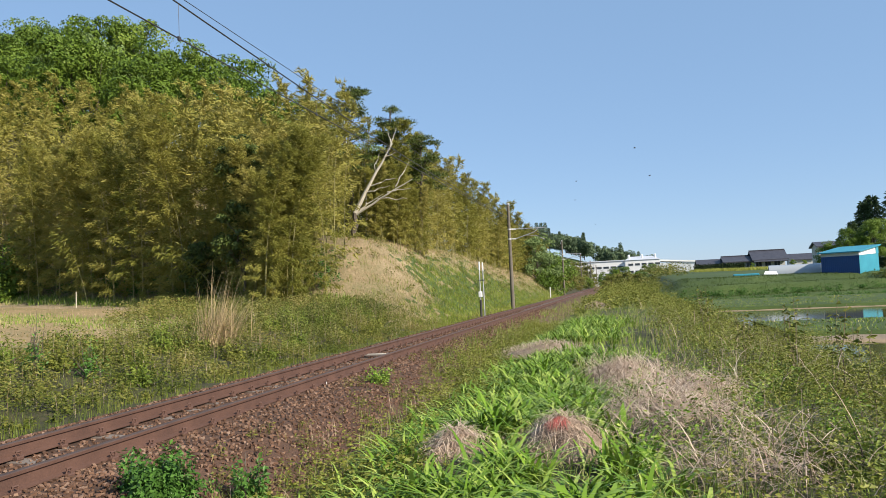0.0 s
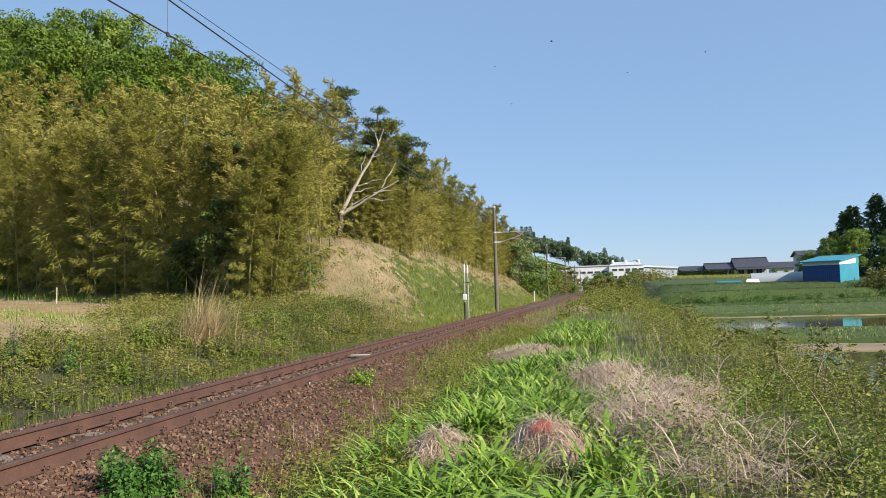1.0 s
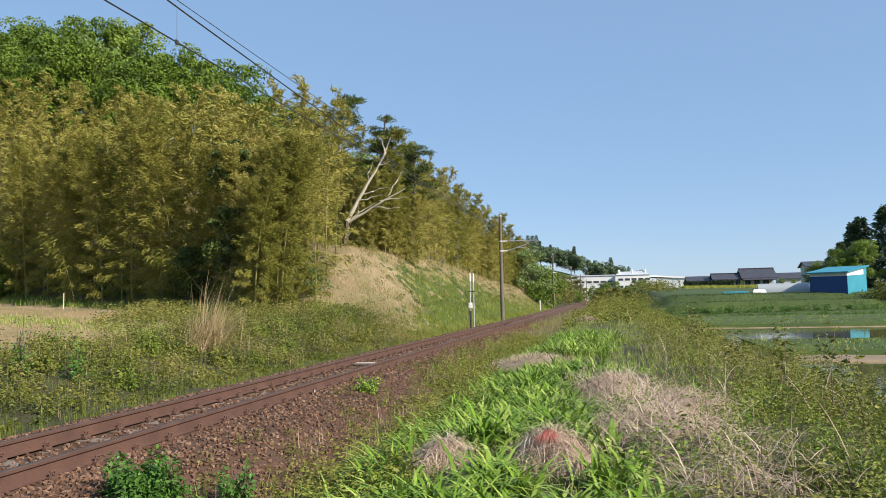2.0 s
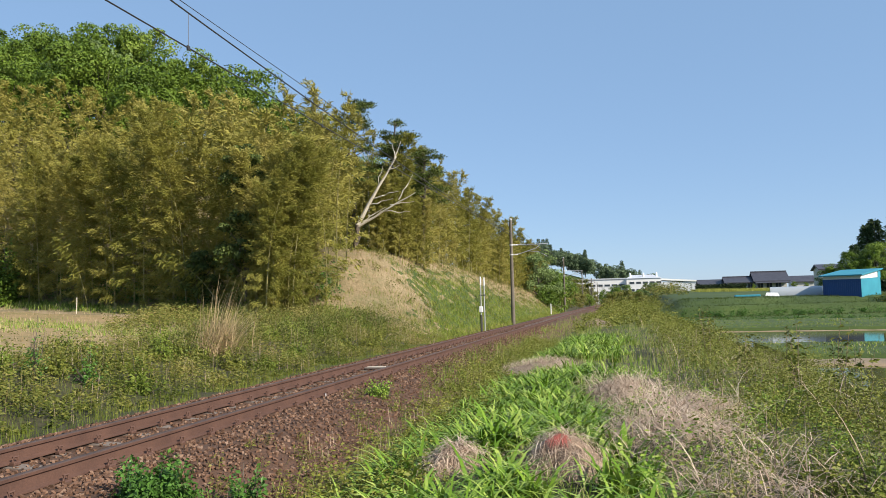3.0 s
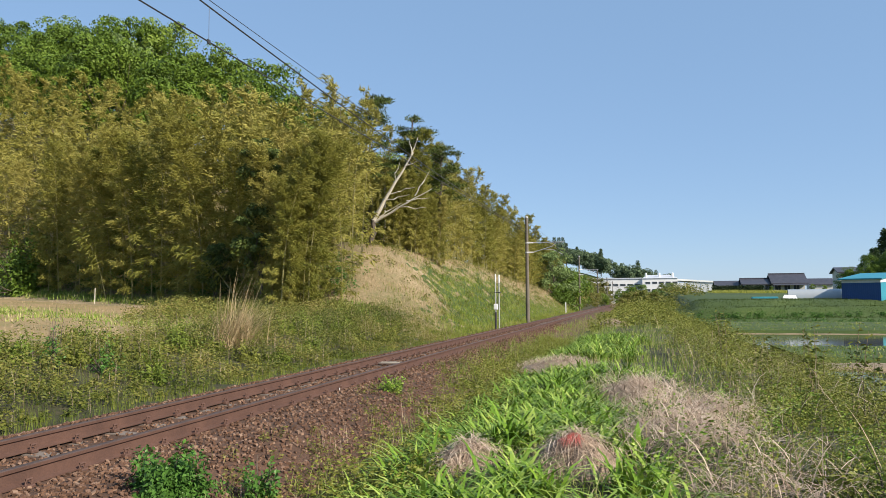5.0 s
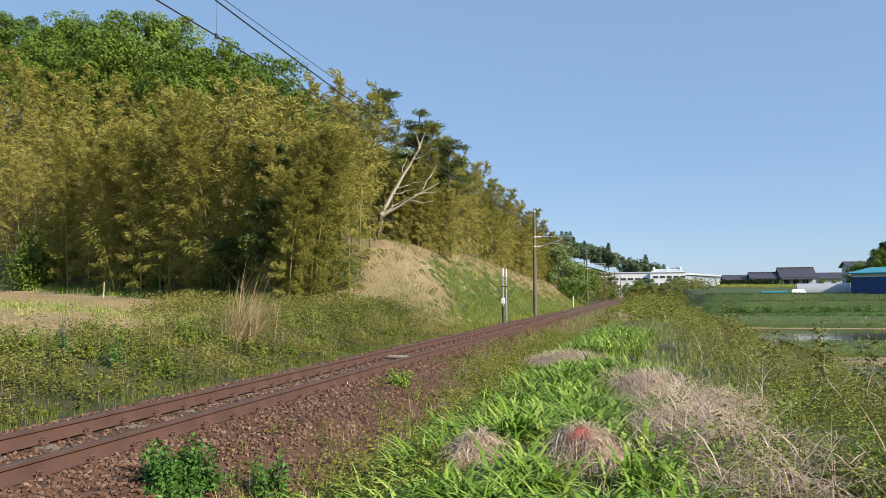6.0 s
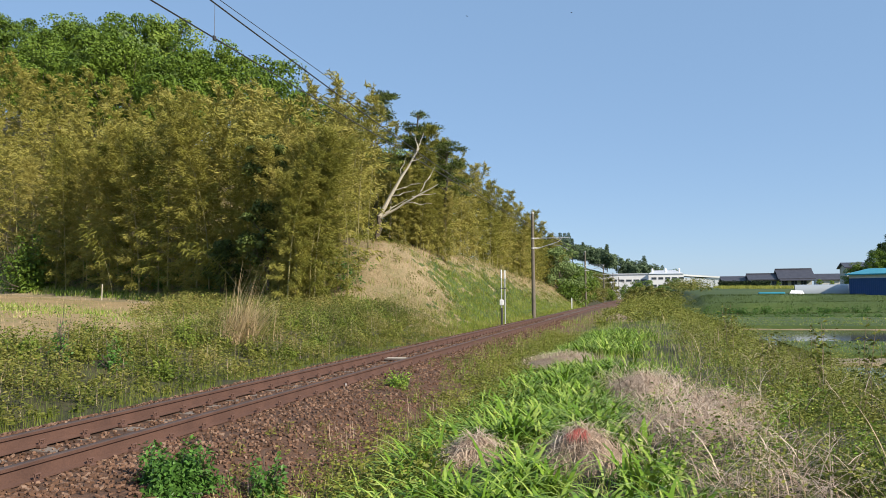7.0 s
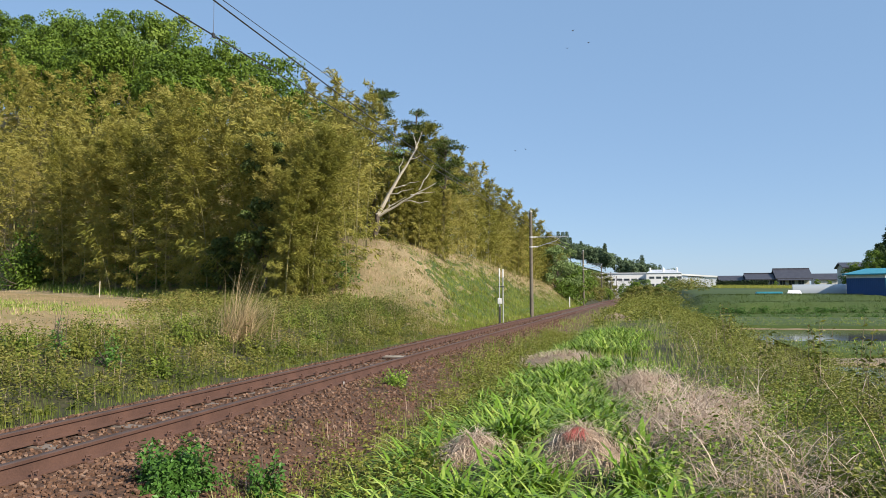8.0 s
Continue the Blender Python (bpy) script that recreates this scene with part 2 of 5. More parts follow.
def tube(points, radii, sides=6, cap=True):
    """A tapering tube along points."""
    p = np.asarray(points, float)
    r = np.broadcast_to(np.asarray(radii, float), (len(p),))
    d = np.gradient(p, axis=0)
    d /= np.linalg.norm(d, axis=1)[:, None] + 1e-9
    ref = np.where(np.abs(d[:, 2:3]) > 0.9, np.array([[1.0, 0, 0]]), np.array([[0, 0, 1.0]]))
    a = np.cross(d, ref)
    a /= np.linalg.norm(a, axis=1)[:, None] + 1e-9
    b = np.cross(a, d)
    for k in range(1, len(p)):
        if np.dot(a[k], a[k - 1]) < 0:
            a[k], b[k] = -a[k], -b[k]
    t = np.linspace(0, 2 * np.pi, sides, endpoint=False)
    v = p[:, None] + r[:, None, None] * (a[:, None] * np.cos(t)[None, :, None] + b[:, None] * np.sin(t)[None, :, None])
    f = [(k * sides + i, k * sides + (i + 1) % sides, (k + 1) * sides + (i + 1) % sides, (k + 1) * sides + i) for k in range(len(p) - 1) for i in range(sides)]
    v = v.reshape(-1, 3)
    if cap:
        n = len(v)
        v = np.concatenate([v, p[:1], p[-1:]])
        last = (len(p) - 1) * sides
        tri = [(n, (i + 1) % sides, i) for i in range(sides)] + [(n + 1, last + i, last + (i + 1) % sides) for i in range(sides)]
        return [(v, f), (v, tri)]
    return [(v, f)]


def unit(v):
    return v / (np.linalg.norm(v, axis=-1, keepdims=True) + 1e-9)


def leaves(base, way, length, width, sag=0.15, r=rng, face=None):
    """Pointed leaves, folded a little along the rib: four corners each."""
    n = len(base)
    way = unit(way)
    side = unit(np.cross(way, unit(r.normal(size=(n, 3)) + np.array([0.2, -0.2, 0.5])) if face is None else unit(face + r.normal(0, 0.4, (n, 3)))))
    length = np.broadcast_to(np.asarray(length, float), (n,))[:, None]
    width = np.broadcast_to(np.asarray(width, float), (n,))[:, None]
    mid = base + way * length * 0.45
    tip = base + way * length - np.array([0, 0, 1.0]) * length * sag
    v = np.stack([base, mid + side * width / 2, tip, mid - side * width / 2], 1)
    return v.reshape(-1, 3), np.arange(4 * n).reshape(n, 4)


def leaflets(base, way, length, width, sag=0.15, r=rng, face=None):
    """Small pointed leaves of one triangle each; with face they lie roughly across that direction."""
    n = len(base)
    way = unit(way)
    side = unit(np.cross(way, unit(r.normal(size=(n, 3)) + np.array([0.3, -0.3, 0.5])) if face is None else unit(face + r.normal(0, 0.3, (n, 3)))))
    length = np.broadcast_to(np.asarray(length, float), (n,))[:, None]
    width = np.broadcast_to(np.asarray(width, float), (n,))[:, None]
    tip = base + way * length - np.array([0, 0, 1.0]) * length * sag
    v = np.stack([base - side * width / 2, base + side * width / 2, tip], 1)
    return v.reshape(-1, 3), np.arange(3 * n).reshape(n, 3)


def blades(base, turn, length, width, a0, a1, segs=4):
    """Grass blades that bend from slope a0 at the foot to a1 at the tip (radians above level)."""
    n = len(base)
    f = lambda x: np.broadcast_to(np.asarray(x, float), (n,))
    turn, length, width, a0, a1 = f(turn), f(length), f(width), f(a0), f(a1)
    out = np.stack([np.cos(turn), np.sin(turn), np.zeros(n)], 1)
    side = np.stack([-np.sin(turn), np.cos(turn), np.zeros(n)], 1)
    p = np.array(base, float)
    rows = []
    for k in range(segs + 1):
        u = k / segs
        w = width * (1 - u ** 1.6) * (0.55 + 0.45 * min(1, 4 * u)) + width * 0.04
        rows.append(np.stack([p - side * w[:, None] / 2, p + side * w[:, None] / 2], 1))
        a = a0 + (a1 - a0) * u
        p = p + (out * np.cos(a)[:, None] + np.array([0, 0, 1.0]) * np.sin(a)[:, None]) * (length / segs)[:, None]
    v = np.stack(rows, 1).reshape(n, -1, 3)
    m = v.shape[1]
    q = np.array([(2 * k, 2 * k + 1, 2 * k + 3, 2 * k + 2) for k in range(segs)])
    return v.reshape(-1, 3), (np.arange(n)[:, None, None] * m + q[None]).reshape(-1, 4)


def placed(piece, spots):
    """The piece (vertices, faces) repeated at spots of x, y, z, turn, size."""
    v, f = np.asarray(piece[0], float), np.asarray(piece[1], int)
    s = np.asarray(spots, float)
    c, k = np.cos(s[:, 3])[:, None], np.sin(s[:, 3])[:, None]
    x = (v[None, :, 0] * c - v[None, :, 1] * k) * s[:, 4:5] + s[:, 0:1]
    y = (v[None, :, 0] * k + v[None, :, 1] * c) * s[:, 4:5] + s[:, 1:2]
    z = v[None, :, 2] * s[:, 4:5] + s[:, 2:3]
    return np.stack([x, y, z], 2).reshape(-1, 3), (f[None] + (np.arange(len(s)) * len(v))[:, None, None]).reshape(-1, f.shape[1])


def step(a, b, x):
    u = np.clip((x - a) / (b - a), 0, 1)
    return u * u * (3 - 2 * u)


def wave(x, y, s):
    """Gentle unevenness, about -1 to 1."""
    return (np.sin(x * 1.7 / s + 1.3) * np.cos(y * 1.3 / s + 0.4) + np.sin(x * 0.61 / s - y * 0.83 / s + 2.1)) / 2


# ---- the lie of the land ----
TRACK_X = -5.73


def hill_front(x):
    return 36.5 - 0.34 * (x + 16) * (x < -16)


def land(x, y):
    x, y = np.asarray(x, float), np.asarray(y, float)
    bed = -0.178 - 0.022 * (np.abs(x - TRACK_X) < 0.55) - 0.34 * step(1.35, 2.7, np.abs(x - TRACK_X))
    # the bank on which the camera stands, falling to the paddies
    crest = -0.16 - 0.40 * step(-1.2, -3.0, x) + 0.05 * wave(x, y, 1.0)
    right = crest - 1.9 * step(1.4, 8.0, x)
    # fallow field and the hill behind it
    field = 0.2 + 0.034 * np.maximum(0, -x - 12) + 0.012 * np.maximum(0, y - 10)
    left = -0.5 + (field + 0.5) * step(-8.6, -12.5, x)
    e = y - hill_front(x)
    bank = 4.6 * step(-9.4, -16.5, x) + 0.17 * np.clip(-x - 16.5, 0, 14) + 0.62 * np.clip(-x - 29, 0, 36) + 0.32 * np.clip(-x - 64, 0, 80)
    along = 1 - 0.35 * step(66, 108, y) - 0.5 * step(100, 170, y)
    front = np.where(x > -20, step(-2, 10, e), step(-2, 10, e) * 0.25 + 0.75 * step(1, 38, e))
    near = step(-20, -17, x)
    front = near * step(-2, 10, e) + (1 - near) * front
    left = left + np.maximum(0, bank - np.maximum(0, left) * 0.6) * front * along
    z = np.where(x < TRACK_X, np.maximum(bed, left), np.where(x < -2.5, np.maximum(bed, right), right))
    z = np.where((x > -8.0) & (x < -3.6), bed, z)
    # terraces and the upland field beyond the paddies
    e2 = y - 103 - 0.5 * np.clip(x - 14, 0, 40)
    up = 0.7 * step(0, 1.5, e2) + 1.5 * step(4, 7, e2) + 0.95 * step(9, 14, e2) + 0.019 * np.clip(e2 - 14, 0, 120)
    z = z + up * step(3.5, 9.5, x)
    z = z + 1.2 * step(140, 260, y) * step(-4, -1, x) * (1 - step(3.5, 9.5, x))
    far = step(330, 420, y)
    return z * (1 - far) + far * (4 + 15 * step(22, -50, x))


def slope_line(y):
    """Where the dry upper slope of the railway bank meets the green lower part."""
    return -9.6 - 4.2 * step(39, 50, y) + 2.6 * step(66, 92, y)


def at_ground(x, y, dz=0.0):
    return np.stack([x, y, land(x, y) + dz], -1)


def ground_sheet():
    xs = np.concatenate([[-3000, -1200, -500], np.linspace(-250, -60, 39), np.linspace(-58, -16, 43), np.linspace(-15.6, 9, 90), np.linspace(10, 60, 41), np.linspace(65, 250, 30), [500, 1200, 3000]])
    ys = np.concatenate([[-3000, -800, -200], np.linspace(-60, 0, 31), np.linspace(0.4, 50, 110), np.linspace(50.8, 150, 80), np.linspace(153, 450, 50), [600, 1200, 3000]])
    X, Y = np.meshgrid(xs, ys)
    Z = land(X, Y)
    near = (np.abs(X - TRACK_X) > 2.6) & (np.abs(X) < 60) & (Y < 140)
    Z = Z + np.where(near, 0.07 * wave(X * 2.3, Y * 2.1, 1.0) + 0.03 * wave(X * 5, Y * 6, 1.0), 0)
    nx, ny = len(xs), len(ys)
    i = (np.arange(ny - 1)[:, None] * nx + np.arange(nx - 1)[None]).reshape(-1)
    F = np.stack([i, i + 1, i + 1 + nx, i + nx], 1)
    me = geo("ground", [(np.stack([X, Y, Z], 2).reshape(-1, 3), F)], [M_SHADESOIL, M_BED, M_LITTER, M_DRYBANK, M_FIELD, M_GREEN, M_MUD], True)
    cx, cy = (X[:-1, :-1] + X[1:, 1:]).ravel() / 2, (Y[:-1, :-1] + Y[1:, 1:]).ravel() / 2
    w = wave(cx * 3, cy * 3, 1.0) * 0.25
    k = np.zeros(len(cx), int)
    e = cy - hill_front(cx)
    k[(cx < -12.6 + w) & (e < 0)] = 4
    k[(cx < -9.8) & (e > -3)] = 3
    k[(cx < -9.4) & (cx > slope_line(cy) + 3 * w + rng.normal(0, 1.1, len(cx))) & (cy > 38)] = 5
    k[(cx < -17) & (e > 0)] = 2
    k[(cy > 135) & (cx > -40)] = 0
    k[(cx > 8) & (cy < 104)] = 6
    k[(cx > 5) & (cy > 98)] = 5
    k[(cx > 8) & (cy > 76)] = 5
    k[cy > 330] = 5
    k[np.abs(cx - TRACK_X + w * 0.6) < 2.75] = 1
    me.polygons.foreach_set("material_index", k.astype(np.int32))
    return thing("ground", me, "grassy railway bank, fallow field, hill slope and terraces", "ground", kind="structure")


ground_sheet()

for x0, x1, y0, y1 in ((6.0, 70, 8, 38.3), (8.0, 90, 53.2, 75.2)):
    v = [(x0, y0, -1.93), (x1, y0, -1.93), (x1, y1, -1.93), (x0, y1, -1.93)]
    thing("water", geo("water", [(v, [(0, 1, 2, 3)])], M_WATER), "still shallow water of a flooded rice paddy", "water", kind="structure")


def bund(y0, y1, mat, label, h):
    xs = np.linspace(8.4, 90, 60)
    v, n = [], len(xs)
    for dy, dz in ((0, -0.3), (0.35, h * 0.8), (0.6, h), (y1 - y0 - 0.6, h), (y1 - y0 - 0.35, h * 0.8), (y1 - y0, -0.3)):
        v.append(np.stack([xs, y0 + dy + 0.12 * wave(xs * 2, xs * 0 + dz * 9, 1.0), -1.95 + dz + 0.05 * wave(xs * 3, xs * 0 + dy, 1.0)], 1))
    f = [(r * n + i, r * n + i + 1, (r + 1) * n + i + 1, (r + 1) * n + i) for r in range(5) for i in range(n - 1)]
    thing("bund", geo("bund", [(np.concatenate(v), f)], mat, True), label, "bund", kind="structure")


bund(38.0, 42, M_MUD, "bare brown earth bund between rice paddies", 0.12)
bund(42.1, 53.4, M_GREEN, "grassy green bund between rice paddies", 0.3)
bund(74.8, 76.2, M_MUD, "narrow muddy edge of the upper rice paddy", 0.07)
bund(76.3, 104.5, M_GREEN, "broad grassy strip below the terraces", 0.34)


# ---- railway ----
def rail_piece(y0, y1):
    prof = [(-0.0625, -0.17), (0.0625, -0.17), (0.0625, -0.155), (0.012, -0.135), (0.008, -0.05), (0.031, -0.036), (0.0325, -0.008), (0.026, 0.0), (-0.026, 0.0), (-0.0325, -0.008), (-0.031, -0.036), (-0.008, -0.05), (-0.012, -0.135), (-0.0625, -0.155)]
    n = len(prof)
    v = [(x, y, z) for y in (y0, y1) for x, z in prof]
    f = [(i, (i + 1) % n, n + (i + 1) % n, n + i) for i in range(n)]
    return v, f


def rails():
    for sx, lab in ((0.566, "rusty brown steel rail beside the dry grass mounds"), (-0.566, "rusty brown steel rail beside the weedy bank")):
        x = TRACK_X + sx
        r = thing("rail", None, lab, "rail", "rails of the track", m=pose(x, 0, 0))
        y = -60.0
        while y < 420:
            v, f = rail_piece(y + 0.005, y + 24.995)
            me = geo("rail_length", [(v, f)], [M_RUST, M_RAILTOP])
            k = np.zeros(len(f), np.int32)
            k[6:9] = 1
            me.polygons.foreach_set("material_index", k)
            part("rail_length", me, None, r)
            y += 25


rails()


def sleepers():
    prof = [(-0.12, -0.36), (0.12, -0.36), (0.10, -0.19), (-0.10, -0.19)]
    xs = [-1.0, -0.98, -0.45, 0.0, 0.45, 0.98, 1.0]
    dz = [-0.02, 0, 0, -0.025, 0, 0, -0.02]
    v = [(x, y, z + (d if z > -0.3 else 0)) for x, d in zip(xs, dz) for y, z in prof]
    f = [(4 * k + i, 4 * k + (i + 1) % 4, 4 * k + 4 + (i + 1) % 4, 4 * k + 4 + i) for k in range(6) for i in range(4)] + [(3, 2, 1, 0), (24, 25, 26, 27)]
    first = thing("sleeper", None, "worn grey concrete sleeper bedded in brown ballast", "sleeper", "sleepers under the rails", m=pose(TRACK_X, 4.82, 0))
    part("body", [(v, f)], M_CONCRETE, first)
    clip = [box(-0.035, -0.05, -0.19, 0.035, 0.05, -0.145, 0.01)] + tube([(0, -0.035, -0.15), (0, -0.03, -0.10), (0, 0.03, -0.10), (0, 0.035, -0.15)], 0.014, 5)
    me = geo("rail_clip", clip, M_RUST)
    for x in (-0.566 - 0.095, -0.566 + 0.095, 0.566 - 0.095, 0.566 + 0.095):
        part("rail_clip", me, None, first, m=pose(x, 0, 0))
    for k in list(range(-14, 0)) + list(range(1, 200)):
        if k < 90:
            copy_thing(first, pose(TRACK_X + random.uniform(-0.01, 0.01), 4.82 + 0.641 * k, random.uniform(-0.008, 0.004), 0, 0, random.uniform(-0.6, 0.6)))
        else:
            s = thing("sleeper", None, "worn grey concrete sleeper bedded in brown ballast", "sleeper", "sleepers under the rails", m=pose(TRACK_X, 4.82 + 0.641 * k, 0))
            part("body", first.children[0].data, None, s)


sleepers()


def stone_piece(seed):
    """A crushed stone, its flat underside bedded and left open."""
    r = np.random.default_rng(seed)
    v, f = box(-0.8, -0.8, -0.8, 0.8, 0.8, 0.8)
    v, f = np.array(v), np.array(f[1:])
    v = v * r.uniform(0.55, 1.25, (len(v), 1)) * np.array([1, r.uniform(0.6, 0.9), r.uniform(0.55, 0.8)])
    v[:, 2] += v[:, 0] * r.uniform(-0.5, 0.5)
    return v, f


STONES = [stone_piece(k) for k in range(8)]


def ballast():
    bed = thing("ballast", None, "coarse reddish-brown crushed stone ballast under the track", "ballast", kind="structure")
    n = 40000
    y = 3.8 + 44 * rng.random(n) ** 2.1
    x = TRACK_X + rng.uniform(-2.75, 2.5, n)
    dx = np.abs(x - TRACK_X)
    keep = (np.abs(dx - 0.566) > 0.09) & ((dx > 0.62) | (rng.random(n) < 0.6)) & (x < TRACK_X + 1.7 + 0.8 * step(16, 7, y) + 0.3 * rng.random(n))
    x, y = x[keep], y[keep]
    size = rng.uniform(0.011, 0.027, len(x)) * (1 + 0.25 * step(8, 25, y))
    z = land(x, y) + 0.012
    spots = np.stack([x, y, z, rng.uniform(0, 6.28, len(x)), size], 1)
    near = np.argsort(np.abs(y - 8) + np.abs(x + 4.4) * 2)
    first, rest = near[:300], near[300:]
    part("stones", [placed(STONES[k], spots[rest][k::8]) for k in range(8)], M_STONE, bed)["kind"] = "stuff"
    ms = [geo("stone", [p], M_STONE) for p in STONES]
    for k, i in enumerate(first):
        s = part("stone", ms[k % 8], None, bed)
        s.location, s.rotation_euler, s.scale = spots[i, :3], (0, 0, spots[i, 3]), (spots[i, 4],) * 3


LINE_X = -5.80
POLES = [2.5 + 59 * k for k in range(0, 6)]


def line_pole(y):
    p = thing("line_pole", None, "weathered grey concrete railway line pole with a steel bracket", "pole", "poles along the track", m=pose(-8.6, y, 0))
    part("mast", tube([(0, 0, -0.8), (0, 0, 3), (0, 0, 8.1)], [0.17, 0.15, 0.115], 12), M_POLE, p, smooth=True)
    part("pole_cap", tube([(0, 0, 8.1), (0, 0, 8.2), (0, 0, 8.26)], [0.135, 0.135, 0.06], 10), M_GALV, p)
    part("top_tube", tube([(0.55, 0, 6.05), (3.0, 0, 6.05)], 0.035, 8), M_GALV, p, "pale galvanised bracket tube")
    part("strut", tube([(0.5, 0, 5.25), (2.05, 0, 5.72), (2.35, 0, 5.98)], 0.032, 8), M_GALV, p, "pale galvanised strut")
    part("steady_arm", tube([(1.4, 0, 5.5), (2.2, 0, 5.42), (2.87, 0, 5.08)], 0.022, 6), M_GALV, p)
    part("brace", tube([(1.5, 0, 6.05), (2.1, 0, 5.8), (2.95, 0, 5.3)], 0.03, 6), M_BLACK, p, "dark brace wire")
    for z, name in ((6.05, "insulator"), (5.25, "insulator")):
        ribs = []
        for k in range(5):
            ribs += tube([(0.17 + 0.075 * k, 0, z), (0.20 + 0.075 * k, 0, z), (0.23 + 0.075 * k, 0, z)], [0.03, 0.075, 0.03], 10)
        part(name, ribs, M_WHITE, p, "white porcelain insulator")
        part("pole_band", tube([(0, 0, z - 0.06), (0, 0, z + 0.06)], 0.165, 12), M_GALV, p)
    part("feeder_insulator", tube([(-0.16, 0, 7.6), (-0.16, 0, 7.8), (-0.16, 0, 7.95)], [0.03, 0.06, 0.03], 8), M_WHITE, p)


for y in POLES:
    line_pole(y)


def overhead_wires():
    def run(h, sag, x, r, name, label):
        pts = []
        for a, b in zip(POLES[:-1], POLES[1:]):
            for k in range(16):
                u = k / 16
                pts.append((x, a + (b - a) * u, h - 4 * sag * u * (1 - u)))
        pts.append((x, POLES[-1], h))
        thing(name, geo(name, tube(pts, r, 5), M_WIRE), label, "wire")
    run(5.08, 0.0, LINE_X, 0.011, "contact_wire", "dark copper contact wire above the track")
    run(5.88, 0.72, LINE_X, 0.012, "messenger_wire", "dark sagging messenger wire above the contact wire")
    run(8.08, 0.3, -8.78, 0.009, "feeder_wire", "thin dark feeder wire along the pole tops")
    first = None
    for a in POLES[:-1]:
        for k in range(12):
            u = (k + 0.5) / 12 - 0.0095
            top = 5.88 - 4 * 0.72 * u * (1 - u)
            y = a + 59 * u
            d = thing("dropper", geo("dropper", tube([(0, 0, 5.08), (0, 0, top)], 0.004, 4) + [box(-0.012, -0.03, 5.05, 0.012, 0.03, 5.11)], M_WIRE), "thin dropper between messenger and contact wire", "wire", "droppers of the overhead line", m=pose(LINE_X, y, 0))


overhead_wires()


def signal_post():
    p = thing("marker_post", None, "slim twin trackside post with white tops and a small box", "post", m=pose(-8.2, 44.8, -0.3))
    part("post", tube([(0, 0, -0.4), (0, 0, 3.2)], 0.035, 8), M_GALV, p, "grey steel post")
    part("post", tube([(0.2, 0.05, -0.4), (0.2, 0.05, 3.15)], 0.035, 8), M_GALV, p, "grey steel post")
    part("sleeve", tube([(0, 0, 2.75), (0, 0, 3.25)], 0.045, 8), M_WHITE, p, "white painted top")
    part("sleeve", tube([(0.2, 0.05, 2.7), (0.2, 0.05, 3.2)], 0.045, 8), M_WHITE, p, "white painted top")
    part("box", [box(-0.11, -0.08, 1.1, 0.11, 0.08, 1.45, 0.02)], M_WHITE, p, "small white box")
    part("foot", tube([(0, 0, -0.4), (0, 0, 0.95)], 0.07, 8), M_BLACK, p, "dark post foot")
    part("bracket", [box(-0.1, -0.03, 2.1, 0.3, 0.09, 2.16)], M_BLACK, p)
    w = thing("distance_post", None, "short white wooden distance post beside the track", "post", m=pose(-8.9, 99.3, 0.2))
    part("post", [box(-0.06, -0.06, -0.6, 0.06, 0.06, 0.8, 0.015)], M_WHITE, w)
    b = thing("rail_marker", None, "small white marker stake beside the rail", "marker", m=pose(-5.05, 12.4, -0.22))
    part("stake", [box(-0.007, -0.007, -0.05, 0.007, 0.007, 0.1, 0.002)], M_WHITE, b)
    part("foot_plate", [box(-0.06, -0.06, 0.0, 0.06, 0.06, 0.02, 0.005)], M_CONCRETE, b)
    c = thing("cable_cover", None, "pale concrete cover slab lying between the rails", "slab", m=pose(-5.9, 17.75, -0.155, 0, 0, 3))
    part("slab", [box(-0.26, -0.16, 0, 0.26, 0.16, 0.03, 0.008)], M_CONCRETE, c)
    part("board", [box(-0.22, -0.05, 0.03, 0.24, 0.03, 0.045, 0.004)], M_DEAD, c, "bleached board on the slab")


signal_post()


